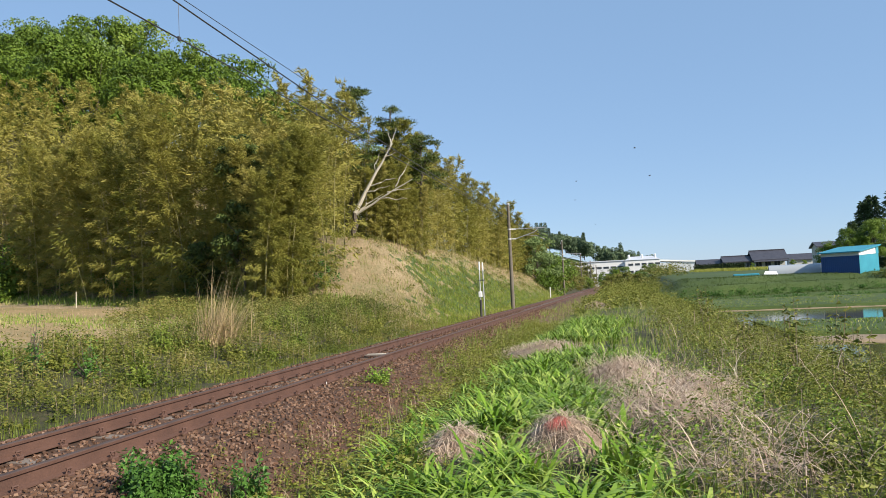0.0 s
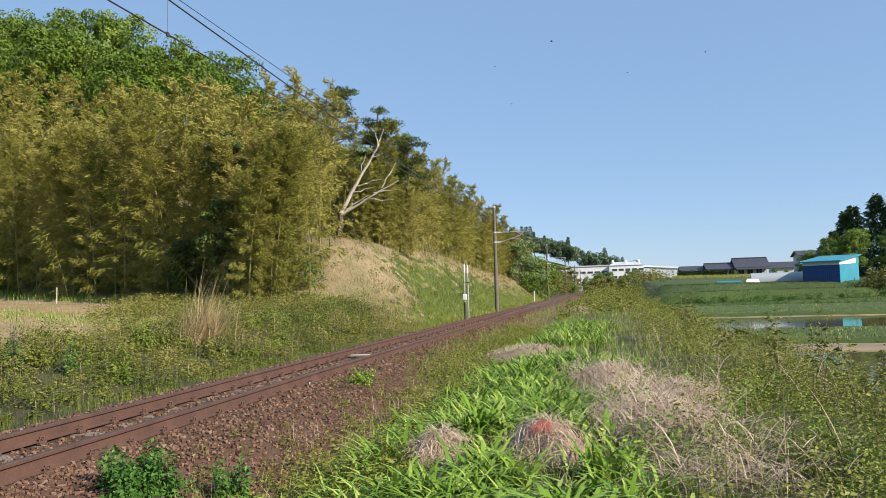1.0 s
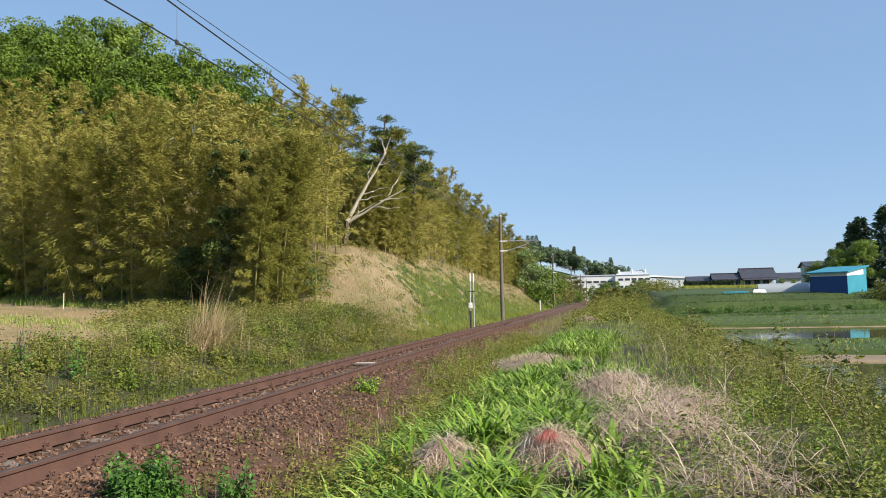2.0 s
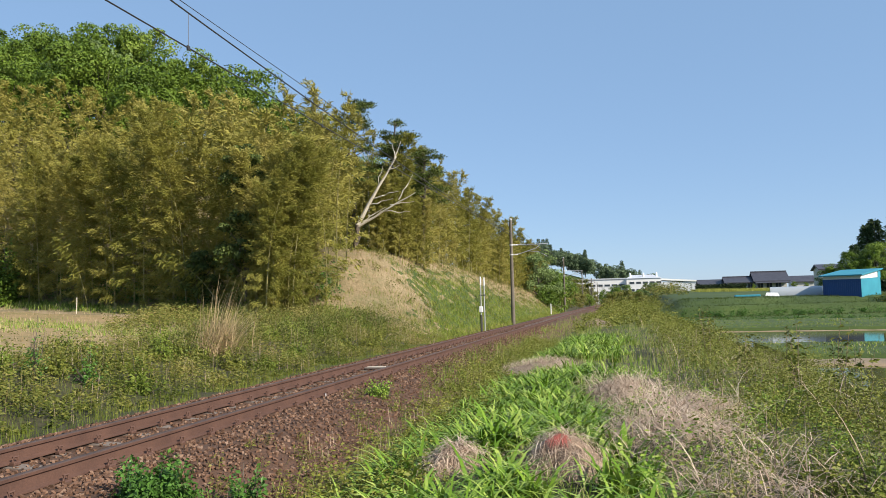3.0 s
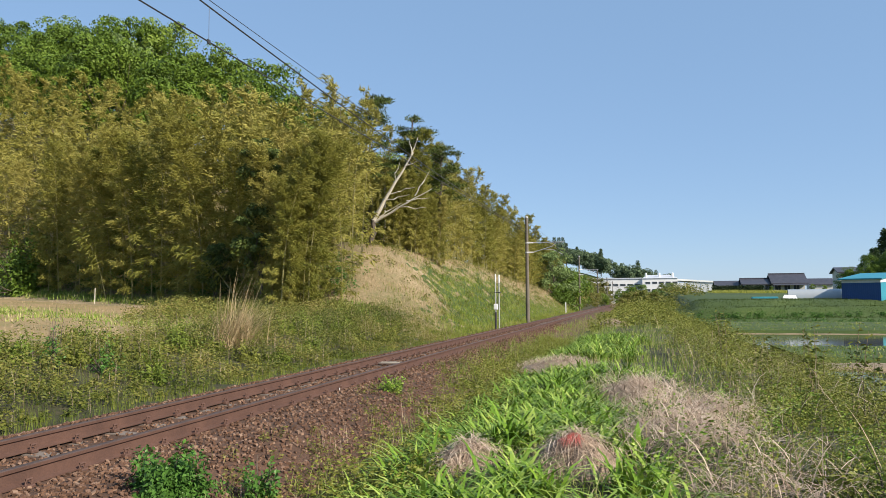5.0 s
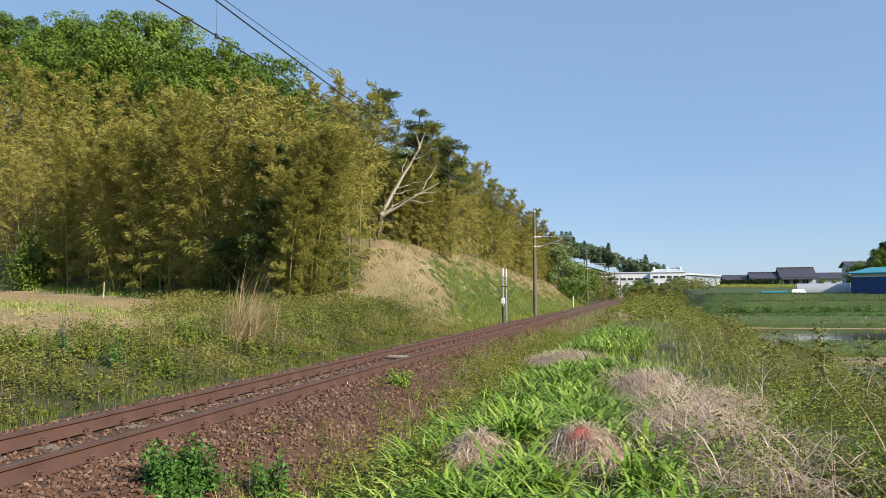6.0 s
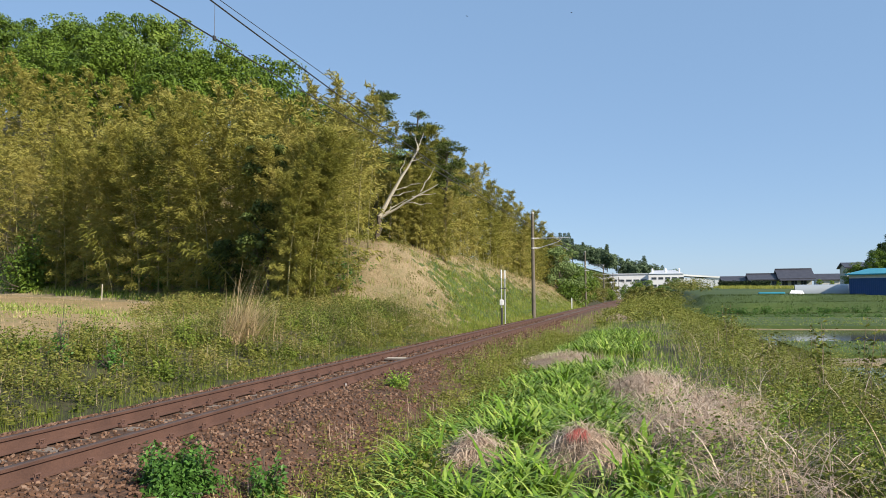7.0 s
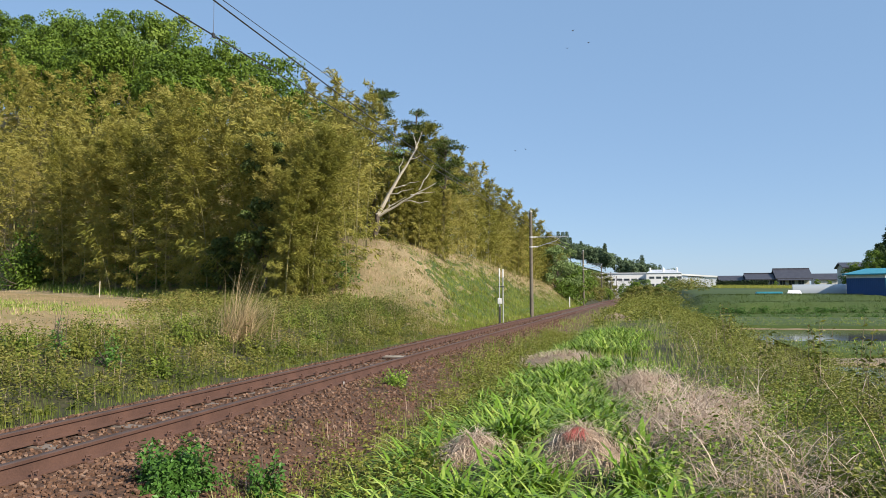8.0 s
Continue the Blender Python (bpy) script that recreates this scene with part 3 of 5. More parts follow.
# ---- bamboo ----
def bamboo_template(seed, h=11.0, low=0.12, nb=52, sprays=10, per=9, wide=1.0, leaf=1.0):
    """A culm with drooping side branches that carry sprays of small leaves, and a feathery tip."""
    r = np.random.default_rng(seed)
    n = 14
    u = np.linspace(0, 1, n)
    bend = r.uniform(0.9, 2.6)
    p = np.stack([bend * u ** 2.6, 0.25 * np.sin(u * 2) * r.uniform(-1, 1) + 0 * u, h * (u - 0.06 * u ** 4)], 1)
    stem = tube(p, 0.045 * (1 - 0.88 * u), 5, cap=False)
    bs, ws, ls = [], [], []
    for k in range(nb):
        a = low + (1 - low) * ((k + r.random()) / nb) ** 0.9
        o = np.array([np.interp(a, u, p[:, c]) for c in range(3)])
        t = k * 2.4 + r.uniform(-0.6, 0.6)
        reach = wide * (0.25 + 1.5 * (1 - a) ** 0.7 * min(1, 0.45 + 2.2 * a)) * r.uniform(0.65, 1.15)
        d = np.array([np.cos(t), np.sin(t), r.uniform(0.5, 1.2)])
        q = (np.arange(sprays) + r.random(sprays)) / sprays * 0.85 + 0.15
        c = o + d * (q * reach)[:, None] - np.array([0, 0, 1]) * ((0.6 - 0.35 * a) * reach * q ** 2.2)[:, None] + r.normal(0, 0.07, (sprays, 3))
        hang = unit(d * np.array([1, 1, 0.4]) + np.array([0.15, 0, -0.75 + 1.3 * a]))
        c, m = np.repeat(c, per, 0), sprays * per
        bs.append(c + r.normal(0, 0.085, (m, 3)) + hang * r.uniform(0, 0.22, (m, 1)))
        ws.append(hang + r.normal(0, 0.42, (m, 3)))
        ls.append(r.uniform(0.15, 0.3, m) * leaf)
    m = 150
    a = 1 - 0.34 * r.random(m) ** 1.1
    bs.append(np.stack([np.interp(a, u, p[:, c]) for c in range(3)], 1) + r.normal(0, 0.1, (m, 3)) * (0.1 + 5 * (1 - a))[:, None] ** 0.7)
    ws.append(r.normal(0, 0.4, (m, 3)) + np.array([0.5, 0, 0.7]))
    ls.append(r.uniform(0.15, 0.3, m) * leaf)
    ls = np.concatenate(ls)
    return stem[0], leaflets(np.concatenate(bs), np.concatenate(ws), ls, ls * 0.27, 0.25, r)


BAMBOO = [bamboo_template(40 + k, 11.0, 0.12, 24, 6, 7, 1.1, 1.45) for k in range(7)]
EDGE = [bamboo_template(50 + k, 11.0, 0.04, 58, 11, 12, 1.0, 0.8) for k in range(7)]
BANK = [bamboo_template(57 + k, 10.0, 0.05, 52, 9, 11, 0.95, 1.0) for k in range(7)]


def bamboo_spots():
    out = []
    # belt along the fallow field
    for row in range(6):
        x = -15.2 - 0.25 * row
        while x > -72:
            y = hill_front(x) + 0.8 + row * (1.9 + 0.15 * row) + rng.uniform(-0.8, 0.8)
            out.append((x, y, rng.uniform(0.86, 1.16) * (1.04 if x < -21 else 0.84) * (1 + 0.03 * row) * (1 - 0.15 * step(-27, -42, x))))
            x -= rng.uniform(0.8, 1.75) * (1 + 0.07 * row) * (1.0 if x > -42 else 1.25)
    # behind the dead tree
    for k in range(46):
        out.append((-19.5 - 8 * rng.random(), 53 + 12 * rng.random(), rng.uniform(0.6, 0.74)))
    # low culms before the pines
    for k in range(22):
        out.append((-13.9 - 3.6 * rng.random(), 52.5 + 4 * rng.random(), rng.uniform(0.45, 0.68)))
    for k in range(16):
        out.append((-15.7 - 3.5 * rng.random(), 34.6 + 3 * rng.random(), rng.uniform(0.66, 0.86)))
    # belt along the crest of the railway bank
    for row in range(5):
        y = 49.0
        while y < 150:
            x = -17.2 - row * 1.9 + rng.uniform(-0.7, 0.7) + 2.5 * step(70, 115, y)
            if not (50 < y < 56 and row < 2):
                out.append((x, y, rng.uniform(0.8, 1.02) * (1 - 0.15 * step(75, 140, y)) * (1 - 0.05 * row)))
            y += rng.uniform(0.9, 1.5) * (1 + 0.12 * row) * (1 + 0.01 * (y - 49))
    return [(x, y, s) for x, y, s in out if not (-0.368 < x / y < -0.2486 and y < 51.5)]


def bamboo_grove():
    spots = bamboo_spots()
    # the culms at the edge lean out over the field and the bank
    rows = [(x, y, float(land(x, y)) - 0.1, rng.normal(-1.2, 0.9) if y < 48 else rng.normal(-0.4, 1.2), s) for x, y, s in spots]
    # the culms at the edges are things, those behind them one mass
    order = sorted(range(len(rows)), key=lambda k: rows[k][1] - hill_front(rows[k][0]) if rows[k][0] > -46 and rows[k][1] < 49 else (rows[k][0] * -1 - 16) * 0.6 + 1 if rows[k][1] >= 49 else 99)
    edge, mass = order[:130], order[130:]
    stems = [geo("culm", [b[0]], M_CULM) for b in EDGE + BANK]
    tops = [geo("bamboo_foliage", [b[1]], M_BAMBOO) for b in EDGE + BANK]
    for i in edge:
        x, y, z, t, s = rows[i]
        k = i % 7 + (7 if y > 48 else 0)
        b = thing("bamboo", None, "tall olive-green bamboo with feathery arching foliage", "bamboo", "bamboo at the edge of the grove", m=pose(x, y, z, 0, 0, math.degrees(t)) @ Matrix.Scale(s, 4))
        part("culm", stems[k], None, b)
        part("foliage", tops[k], None, b)
    r = np.array([rows[i] for i in mass])
    pieces_s = [placed(BAMBOO[k][0], r[k::7]) for k in range(7)]
    pieces_l = [placed(BAMBOO[k][1], r[k::7]) for k in range(7)]
    g = thing("bamboo_grove", None, "dense olive-green bamboo grove covering the hillside", "bamboo grove", kind="stuff")
    part("culms", pieces_s, M_CULM, g)
    part("foliage", pieces_l, M_BAMBOO, g)
    print("bamboo", len(rows))


bamboo_grove()


# ---- trees ----
def limb(r, a, b, ra, rb, wob=0.12, n=6, sides=6):
    a, b = np.asarray(a, float), np.asarray(b, float)
    u = np.linspace(0, 1, n)[:, None]
    L = np.linalg.norm(b - a)
    p = a + (b - a) * u + r.normal(0, wob * L / n, (n, 3)) * np.sin(np.pi * u)
    return tube(p, np.linspace(ra, rb, n), sides)


def broad_tree(seed, h=14.0, spread=5.0, clumps=70, per=45, leaf=0.5, low=0.3, puff=1.0):
    """Trunk with limbs, and a crown of many leaf clumps with gaps."""
    r = np.random.default_rng(seed)
    wood = limb(r, (0, 0, -0.5), (r.uniform(-.5, .5), r.uniform(-.5, .5), h * 0.75), h * 0.018, h * 0.006, 0.1, 7)
    bs, ws, fs = [], [], []
    for k in range(clumps):
        t, e = r.uniform(0, 6.28), r.uniform(-0.6, 1.0)
        q = r.uniform(0.6, 1.0) ** 0.5
        z = h * (low + (1 - low) * 0.5) + e * h * (1 - low) * 0.5 * q
        wide = spread * q * math.sqrt(max(0.05, 1 - (max(e, 0) * 0.9) ** 2)) * (0.8 + 0.35 * math.sin(3 * t + seed))
        c = np.array([math.cos(t) * wide, math.sin(t) * wide, z])
        if k < 12:
            wood += limb(r, (0, 0, h * r.uniform(low * 0.8, 0.55)), c, h * 0.007, 0.02, 0.15)
        m = per
        d = unit(r.normal(size=(m, 3)) + np.array([0, 0, 0.45]))
        s = r.uniform(0.06, 0.125) * h * puff
        bs.append(c + d * np.array([1.0, 1.0, 0.72]) * s * r.uniform(0.25, 1, (m, 1)) ** 0.4)
        ws.append(np.cross(d, r.normal(size=(m, 3))) + d * 0.35)
        fs.append(d)
    n = clumps * per
    return wood, leaflets(np.concatenate(bs), np.concatenate(ws), r.uniform(0.6, 1.2, n) * leaf, r.uniform(0.6, 0.9, n) * leaf, 0.1, r, np.concatenate(fs))


def conifer(seed, h=15.0, spread=2.6, per=26, layers=26, low=0.25, leaf=0.55):
    r = np.random.default_rng(seed)
    wood = limb(r, (0, 0, -0.5), (0.2, 0.1, h), h * 0.014, 0.03, 0.05, 8)
    bs, ws = [], []
    for k in range(layers * 4):
        u = low + (1 - low) * (k / (layers * 4))
        t = k * 2.4
        L = spread * (1 - u) ** 0.7 * r.uniform(0.6, 1.15) + 0.25
        d = np.array([math.cos(t), math.sin(t), 0.12])
        o = np.array([0.2 * u, 0.1 * u, h * u])
        if k % 3 == 0:
            wood += tube([o, o + d * L * 0.8], [0.05, 0.015], 4)
        s = r.uniform(0.2, 1, (per, 1))
        bs.append(o + d * s * L + r.normal(0, 0.16, (per, 3)) - np.array([0, 0, 0.12]) * L * s)
        ws.append(d + r.normal(0, 0.6, (per, 3)))
    n = layers * 4 * per
    return wood, leaves(np.concatenate(bs), np.concatenate(ws), r.uniform(0.6, 1.1, n) * leaf, leaf * 0.3, 0.15, r)


def tree_meshes(t, mat):
    return geo("trunk", t[0], M_BARK), geo("crown", [t[1]], mat)


def plant_tree(name, meshes, x, y, size, turn, label, category, group="", dz=0.0):
    t = thing(name, None, label, category, group, m=pose(x, y, float(land(x, y)) + dz, 0, 0, turn) @ Matrix.Scale(size, 4))
    part("trunk", meshes[0], None, t)
    part("crown", meshes[1], None, t)
    return t


OAKS = [tree_meshes(broad_tree(60 + k, 14.5, 5.2, 60, 170, 0.36, 0.06), M_OAK) for k in range(3)]
PALES = [tree_meshes(broad_tree(70, 13, 4.5, 60, 150, 0.34, 0.16), M_PALE)]
SMALL = [tree_meshes(broad_tree(67 + k, 14.5, 5.0, 36, 62, 0.75, 0.04, 1.35), M_OAK) for k in range(2)] + [tree_meshes(broad_tree(69, 14.5, 5.0, 36, 62, 0.75, 0.04, 1.35), M_PALE)]
PINES = [tree_meshes(conifer(80 + k), M_PINE) for k in range(2)]


def hill_trees():
    for k in range(26):
        u = k / 26
        x = -30 - 75 * ((k * 0.618) % 1.0)
        y = hill_front(x) + 17 + 26 * random.random() + (9 if x > -45 else 0)
        plant_tree("broadleaf_tree", OAKS[k % 3], x, y, random.uniform(0.78, 1.06), random.uniform(0, 360), "fresh green broadleaf tree on the wooded hill", "tree", "trees on the hill")
    plant_tree("broadleaf_tree", PALES[0], -60, 78, 0.9, 40, "pale green blossoming broadleaf tree above the bamboo", "tree", "trees on the hill")
    plant_tree("broadleaf_tree", PALES[0], -68, 84, 0.9, 140, "pale green blossoming broadleaf tree above the bamboo", "tree", "trees on the hill")
    for x, y, s in ((-42, 92, 0.9), (-39, 95, 0.85), (-46, 94, 0.8)):
        plant_tree("conifer", PINES[k % 2], x, y, s, random.uniform(0, 360), "dark green conifer on the wooded hilltop", "tree", "conifers on the hill")
    plant_tree("broadleaf_tree", PALES[0], -12.4, 118, 0.72, 80, "slender pale green tree at the end of the bamboo", "tree", "", -2.2)
    for x, y, s in ((-10.9, 112, 0.34), (-10.6, 119, 0.38), (-11.2, 126, 0.44), (-12.5, 136, 0.5), (-11.8, 146, 0.5)):
        plant_tree("broadleaf_tree", SMALL[1], x, y, s, random.uniform(0, 360), "bushy bright green tree beside the track", "tree", "bushes at the end of the bank", -2.4)
    dark = tree_meshes(broad_tree(64, 6.0, 1.7, 40, 90, 0.26, 0.05), M_EVERGREEN)
    for x, y, dz, s in ((-19.6, 36.9, 6.0, 0.6), (-19.4, 36.6, 1.6, 0.75), (-23.6, 39.0, 0.4, 0.6)):
        plant_tree("evergreen_tree", dark, x, y, s, 50 * x, "dark evergreen tree among the bamboo", "tree", "evergreens in the grove", dz - 0.3)


hill_trees()


def pine_on_bank():
    for x, y, h, sd in ((-20.0, 54.0, 13.8, 5), (-17.6, 57.0, 10.8, 6), (-15.6, 59.0, 8.8, 7)):
        r = np.random.default_rng(sd)
        wood = limb(r, (0, 0, -0.5), (0.5, 0.2, h), 0.17, 0.05, 0.12, 8)
        bs, ws = [], []
        for k in range(38):
            u = r.uniform(0.5, 1.0)
            t = r.uniform(0, 6.28)
            L = r.uniform(0.6, 2.4) * (1.2 - 0.6 * u)
            o = np.array([0.5 * u, 0.2 * u, h * u])
            c = o + np.array([math.cos(t) * L, math.sin(t) * L, r.uniform(0, 0.5)])
            wood += limb(r, o, c, 0.05, 0.015, 0.2, 5, 5)
            d = unit(r.normal(size=(170, 3)))
            bs.append(c + d * np.array([0.7, 0.7, 0.2]) * r.uniform(0.1, 1, (170, 1)))
            ws.append(d + np.array([0, 0, 0.5]))
        crown = leaflets(np.concatenate(bs), np.concatenate(ws), r.uniform(0.12, 0.22, 38 * 170), 0.09, 0.05, r)
        plant_tree("pine_tree", (geo("trunk", wood, M_BARK), geo("crown", [crown], M_EVERGREEN)), x, y, 1.0, 0, "dark green pine with layered branches above the bamboo", "tree", "pines on the bank")


pine_on_bank()


def dead_tree():
    r = np.random.default_rng(3)
    t = thing("dead_tree", None, "leaning bare dead tree with bleached pale branches", "tree", m=pose(-17.1, 47.5, float(land(-17.1, 47.5))))
    part("stump", limb(r, (0, 0, -0.4), (0.25, -0.2, 1.9), 0.2, 0.15, 0.1), M_BARK, t, "dark broken lower trunk")
    part("trunk", limb(r, (0.2, -0.2, 1.7), (3.1, -0.4, 6.1), 0.15, 0.035, 0.05, 8), M_DEAD, t)
    part("trunk", limb(r, (0.3, -0.2, 1.6), (4.4, -0.6, 3.6), 0.09, 0.025, 0.07, 8), M_DEAD, t)
    for a, b in (((1.35, -0.28, 3.4), (3.2, -0.5, 3.75)), ((1.1, -0.25, 3.0), (2.8, -0.5, 3.3)), ((1.3, -0.3, 3.3), (2.1, -0.3, 5.5)), ((2.5, -0.4, 5.2), (3.3, -0.4, 5.5)), ((2.9, -0.4, 5.8), (3.4, -0.4, 7.1)), ((3.0, -0.4, 5.95), (2.8, -0.4, 6.9)),
                 ((1.9, -0.35, 2.5), (3.9, -0.3, 2.4)), ((2.6, -0.4, 2.9), (4.3, -0.7, 3.0)), ((3.2, -0.5, 3.2), (4.2, -0.5, 4.8)), ((0.6, -0.2, 1.9), (2.2, -0.2, 2.8))):
        part("branch", limb(r, a, b, 0.045, 0.014, 0.2, 7, 5), M_DEAD, t)
    for x, y, h in ((-21.0, 57.5, 11.0), (-20.2, 59.0, 10.2)):
        s = thing("dead_tree", None, "bare grey snag standing among the bamboo tops", "tree", "snags in the bamboo", m=pose(x, y, float(land(x, y))))
        part("trunk", limb(r, (0, 0, -0.4), (0.2, 0, h), 0.11, 0.03, 0.06, 9), M_DEAD, s)
        for k in range(7):
            z = h * r.uniform(0.6, 0.95)
            e = r.uniform(0, 6.28)
            part("branch", limb(r, (0.15, 0, z), (math.cos(e) * 1.3, math.sin(e) * 0.9, z + r.uniform(0.8, 1.8)), 0.035, 0.01, 0.25, 6, 4), M_DEAD, s)
    # broken stakes and cut canes on the bank
    for k in range(44):
        y = 49 + 44 * (k + r.random()) / 44
        x = -14.6 - r.uniform(0, 1.3) + 1.4 * float(step(70, 95, y))
        h = r.uniform(0.4, 1.25)
        c = thing("cut_cane", geo("cut_cane", limb(r, (0, 0, -0.2), (r.uniform(-.2, .2), r.uniform(-.2, .2), h), 0.028, 0.022, 0.03, 4, 5), M_CULM), "pale dry cut bamboo cane stuck in the bank", "cane", "cut canes on the bank", m=pose(x, y, float(land(x, y))))


dead_tree()


# ---- low plants ----
def weeds(x, y, h, n_leaf, leaf, r, droop=0.2, dz=0.0, lean=0.25, wide=0.45):
    """Leafy stems at x, y: pieces for the leaves and for the stems."""
    n = len(x)
    h = np.broadcast_to(np.asarray(h, float), (n,))
    foot = at_ground(x, y, dz)
    tilt = r.normal(0, lean, (n, 2))
    u = r.uniform(0.12, 1.0, (n, n_leaf))
    ang = r.uniform(0, 6.28, (n, n_leaf))
    c = np.empty((n, n_leaf, 3))
    side = (0.06 + wide * (1 - 0.55 * u) * r.random((n, n_leaf))) * h[:, None] * 0.5
    for k, t in enumerate((np.cos, np.sin)):
        c[:, :, k] = foot[:, None, k] + tilt[:, None, k] * u ** 1.5 * h[:, None] + t(ang) * side
    c[:, :, 2] = foot[:, None, 2] + u * h[:, None]
    way = np.stack([np.cos(ang), np.sin(ang), r.uniform(-0.2, 0.7, ang.shape)], 2)
    size = r.uniform(0.6, 1.25, n * n_leaf) * leaf
    lv = leaves(c.reshape(-1, 3), way.reshape(-1, 3), size, size * r.uniform(0.3, 0.55, n * n_leaf), droop, r)
    st = blades(foot, np.arctan2(tilt[:, 1], tilt[:, 0]), h * 1.0, 0.005 + 0.003 * h, 1.5, 1.35 - np.abs(tilt).sum(1) * 0.8, 2)
    return lv, st


def tufts(x, y, h, width, per, r, segs=3, spread=0.05, a0=(1.0, 1.5), a1=(-0.2, 1.0), dz=-0.02):
    """Grass tufts of several blades each."""
    n = len(x)
    X, Y = np.repeat(x, per) + r.normal(0, spread, n * per), np.repeat(y, per) + r.normal(0, spread, n * per)
    L = np.repeat(np.broadcast_to(np.asarray(h, float), (n,)), per) * r.uniform(0.55, 1.15, n * per)
    return blades(at_ground(X, Y, dz), r.uniform(0, 6.28, n * per), L, width * r.uniform(0.6, 1.3, n * per), r.uniform(*a0, n * per), r.uniform(*a1, n * per), segs)


MOUNDS = [(-1.5, 6.8, 0.34, 0.31), (-0.56, 6.95, 0.40, 0.42), (-1.75, 18.7, 1.25, 0.26), (-0.02, 12.5, 0.6, 0.36), (0.5, 8.9, 0.75, 0.12), (-1.35, 45.0, 1.0, 0.4), (0.95, 10.6, 0.7, 0.25)]


def clear_of_mounds(x, y, f=1.0, front=False):
    keep = np.ones(len(x), bool)
    for mx, my, mr, mh in MOUNDS[:2] if front else []:
        keep &= ~((np.abs(x - mx * y / my) < mr * 0.6) & (y < my) & (y > my - 1.5))
    for mx, my, mr, mh in MOUNDS:
        keep &= np.hypot(x - mx, np.where(y < my, (y - my) * (0.45 if front else 0.9), y - my)) > mr * f
    return keep


def near_bank():
    r = np.random.default_rng(21)
    # lily-like clumps with broad arching leaves
    n = 900
    y = 4.6 + 26 * r.random(n) ** 1.6
    x = -1.15 - 0.02 * y + r.normal(0, 0.85, n)
    keep = (x > -2.75) & (x < 0.35 + 0.03 * y) & clear_of_mounds(x, y, 1.15, True) & (wave(x * 2.2, y * 1.4, 1.0) > -0.62)
    x, y = x[keep], y[keep]
    order = np.argsort(y)
    near, rest = order[:48], order[48:]
    leaf = []
    for k in range(9):
        leaf.append(geo("leaf", [blades(np.zeros((1, 3)), 0, 0.56 * r.uniform(0.7, 1.2), r.uniform(0.036, 0.056), r.uniform(0.9, 1.45), r.uniform(-1.6, -0.1), 7)], M_LILY, True))
    for i in near:
        p = thing("daylily", None, "lush green daylily clump with broad arching leaves", "plant", "daylilies on the bank", m=pose(x[i], y[i], float(land(x[i], y[i])) - 0.03) @ Matrix.Scale(r.uniform(0.75, 1.15), 4))
        for k in range(24):
            part("leaf", leaf[int(r.integers(9))], None, p, m=pose(r.normal(0, 0.05), r.normal(0, 0.05), 0, 0, 0, r.uniform(0, 360)))
    big = tufts(x[rest], y[rest], r.uniform(0.36, 0.62, len(rest)), 0.04, 22, r, 4, 0.08, (0.9, 1.45), (-1.5, 0.1))
    thing("daylily_patch", geo("daylily_patch", [big], M_LILY, True), "lush green patch of daylily leaves along the bank", "plants", kind="stuff")
    # mixed grass over the whole bank
    n = 11000
    y = 3.8 + 90 * r.random(n) ** 2.0
    x = r.uniform(-4.5, 5.0, n)
    edge = -3.1 - 0.9 * step(6, 22, y) - 0.3 * wave(x * 0 + 1, y * 1.5, 1.0) - 0.35 * r.random(n)
    keep = (x > edge) & clear_of_mounds(x, y, 0.75)
    x, y = x[keep], y[keep]
    near = y < 16
    g1 = tufts(x[near], y[near], r.uniform(0.12, 0.34, near.sum()), 0.008, 6, r, 2, 0.06)
    g2 = tufts(x[~near], y[~near], r.uniform(0.14, 0.4, (~near).sum()), 0.026, 4, r, 1, 0.12)
    thing("grass", geo("grass", [g1, g2], M_GRASS), "mixed green and straw-coloured grass on the railway bank", "grass", kind="stuff")
    n = 1500
    x, y = r.uniform(-3.0, 5.0, n), r.uniform(-8, 3.9, n)
    g3 = tufts(x, y, r.uniform(0.08, 0.2, n), 0.009, 5, r, 2, 0.08)
    thing("grass", geo("grass", [g3], M_GRASS), "short trodden grass where the bank is walked on", "grass", kind="stuff")
    # leafy scrub falling to the paddies
    n = 2300
    y = 4.2 + 40 * r.random(n) ** 1.5
    x = 0.45 + 7.5 * r.random(n) ** 0.9 + 0.02 * y
    keep = clear_of_mounds(x, y, 0.9) & ~((x < 1.35 - 0.06 * (y - 6)) & (y > 5.8) & (y < 12) & (r.random(n) < 0.8))
    x, y = x[keep], y[keep]
    nr = y < 16
    hum = 0.55 + 0.55 * (wave(x * 1.6, y * 1.3, 1.0) > -0.1) + 0.35 * wave(x * 3.1, y * 2.2, 1.0)
    a = weeds(x[nr], y[nr], r.uniform(0.25, 0.8, nr.sum()) * hum[nr], 84, 0.04, r, wide=1.0)
    b = weeds(x[~nr], y[~nr], r.uniform(0.4, 1.0, (~nr).sum()) * hum[~nr], 56, 0.058, r, wide=0.95)
    n = 650
    y2 = 40 + 65 * r.random(n)
    x2 = r.uniform(-2.9, 6.5, n)
    c = weeds(x2, y2, r.uniform(0.3, 0.9, n), 40, 0.15, r, wide=0.9)
    n = 480
    y3 = 100 + 90 * r.random(n)
    x3 = r.uniform(-3.2, 7.0, n)
    d = weeds(x3, y3, r.uniform(0.5, 1.5, n), 40, 0.24, r, wide=1.0)
    s = thing("scrub", None, "tangled green scrub and weeds falling to the paddies", "scrub", kind="stuff")
    part("leaves", [a[0], b[0], c[0], d[0]], M_SCRUB, s)
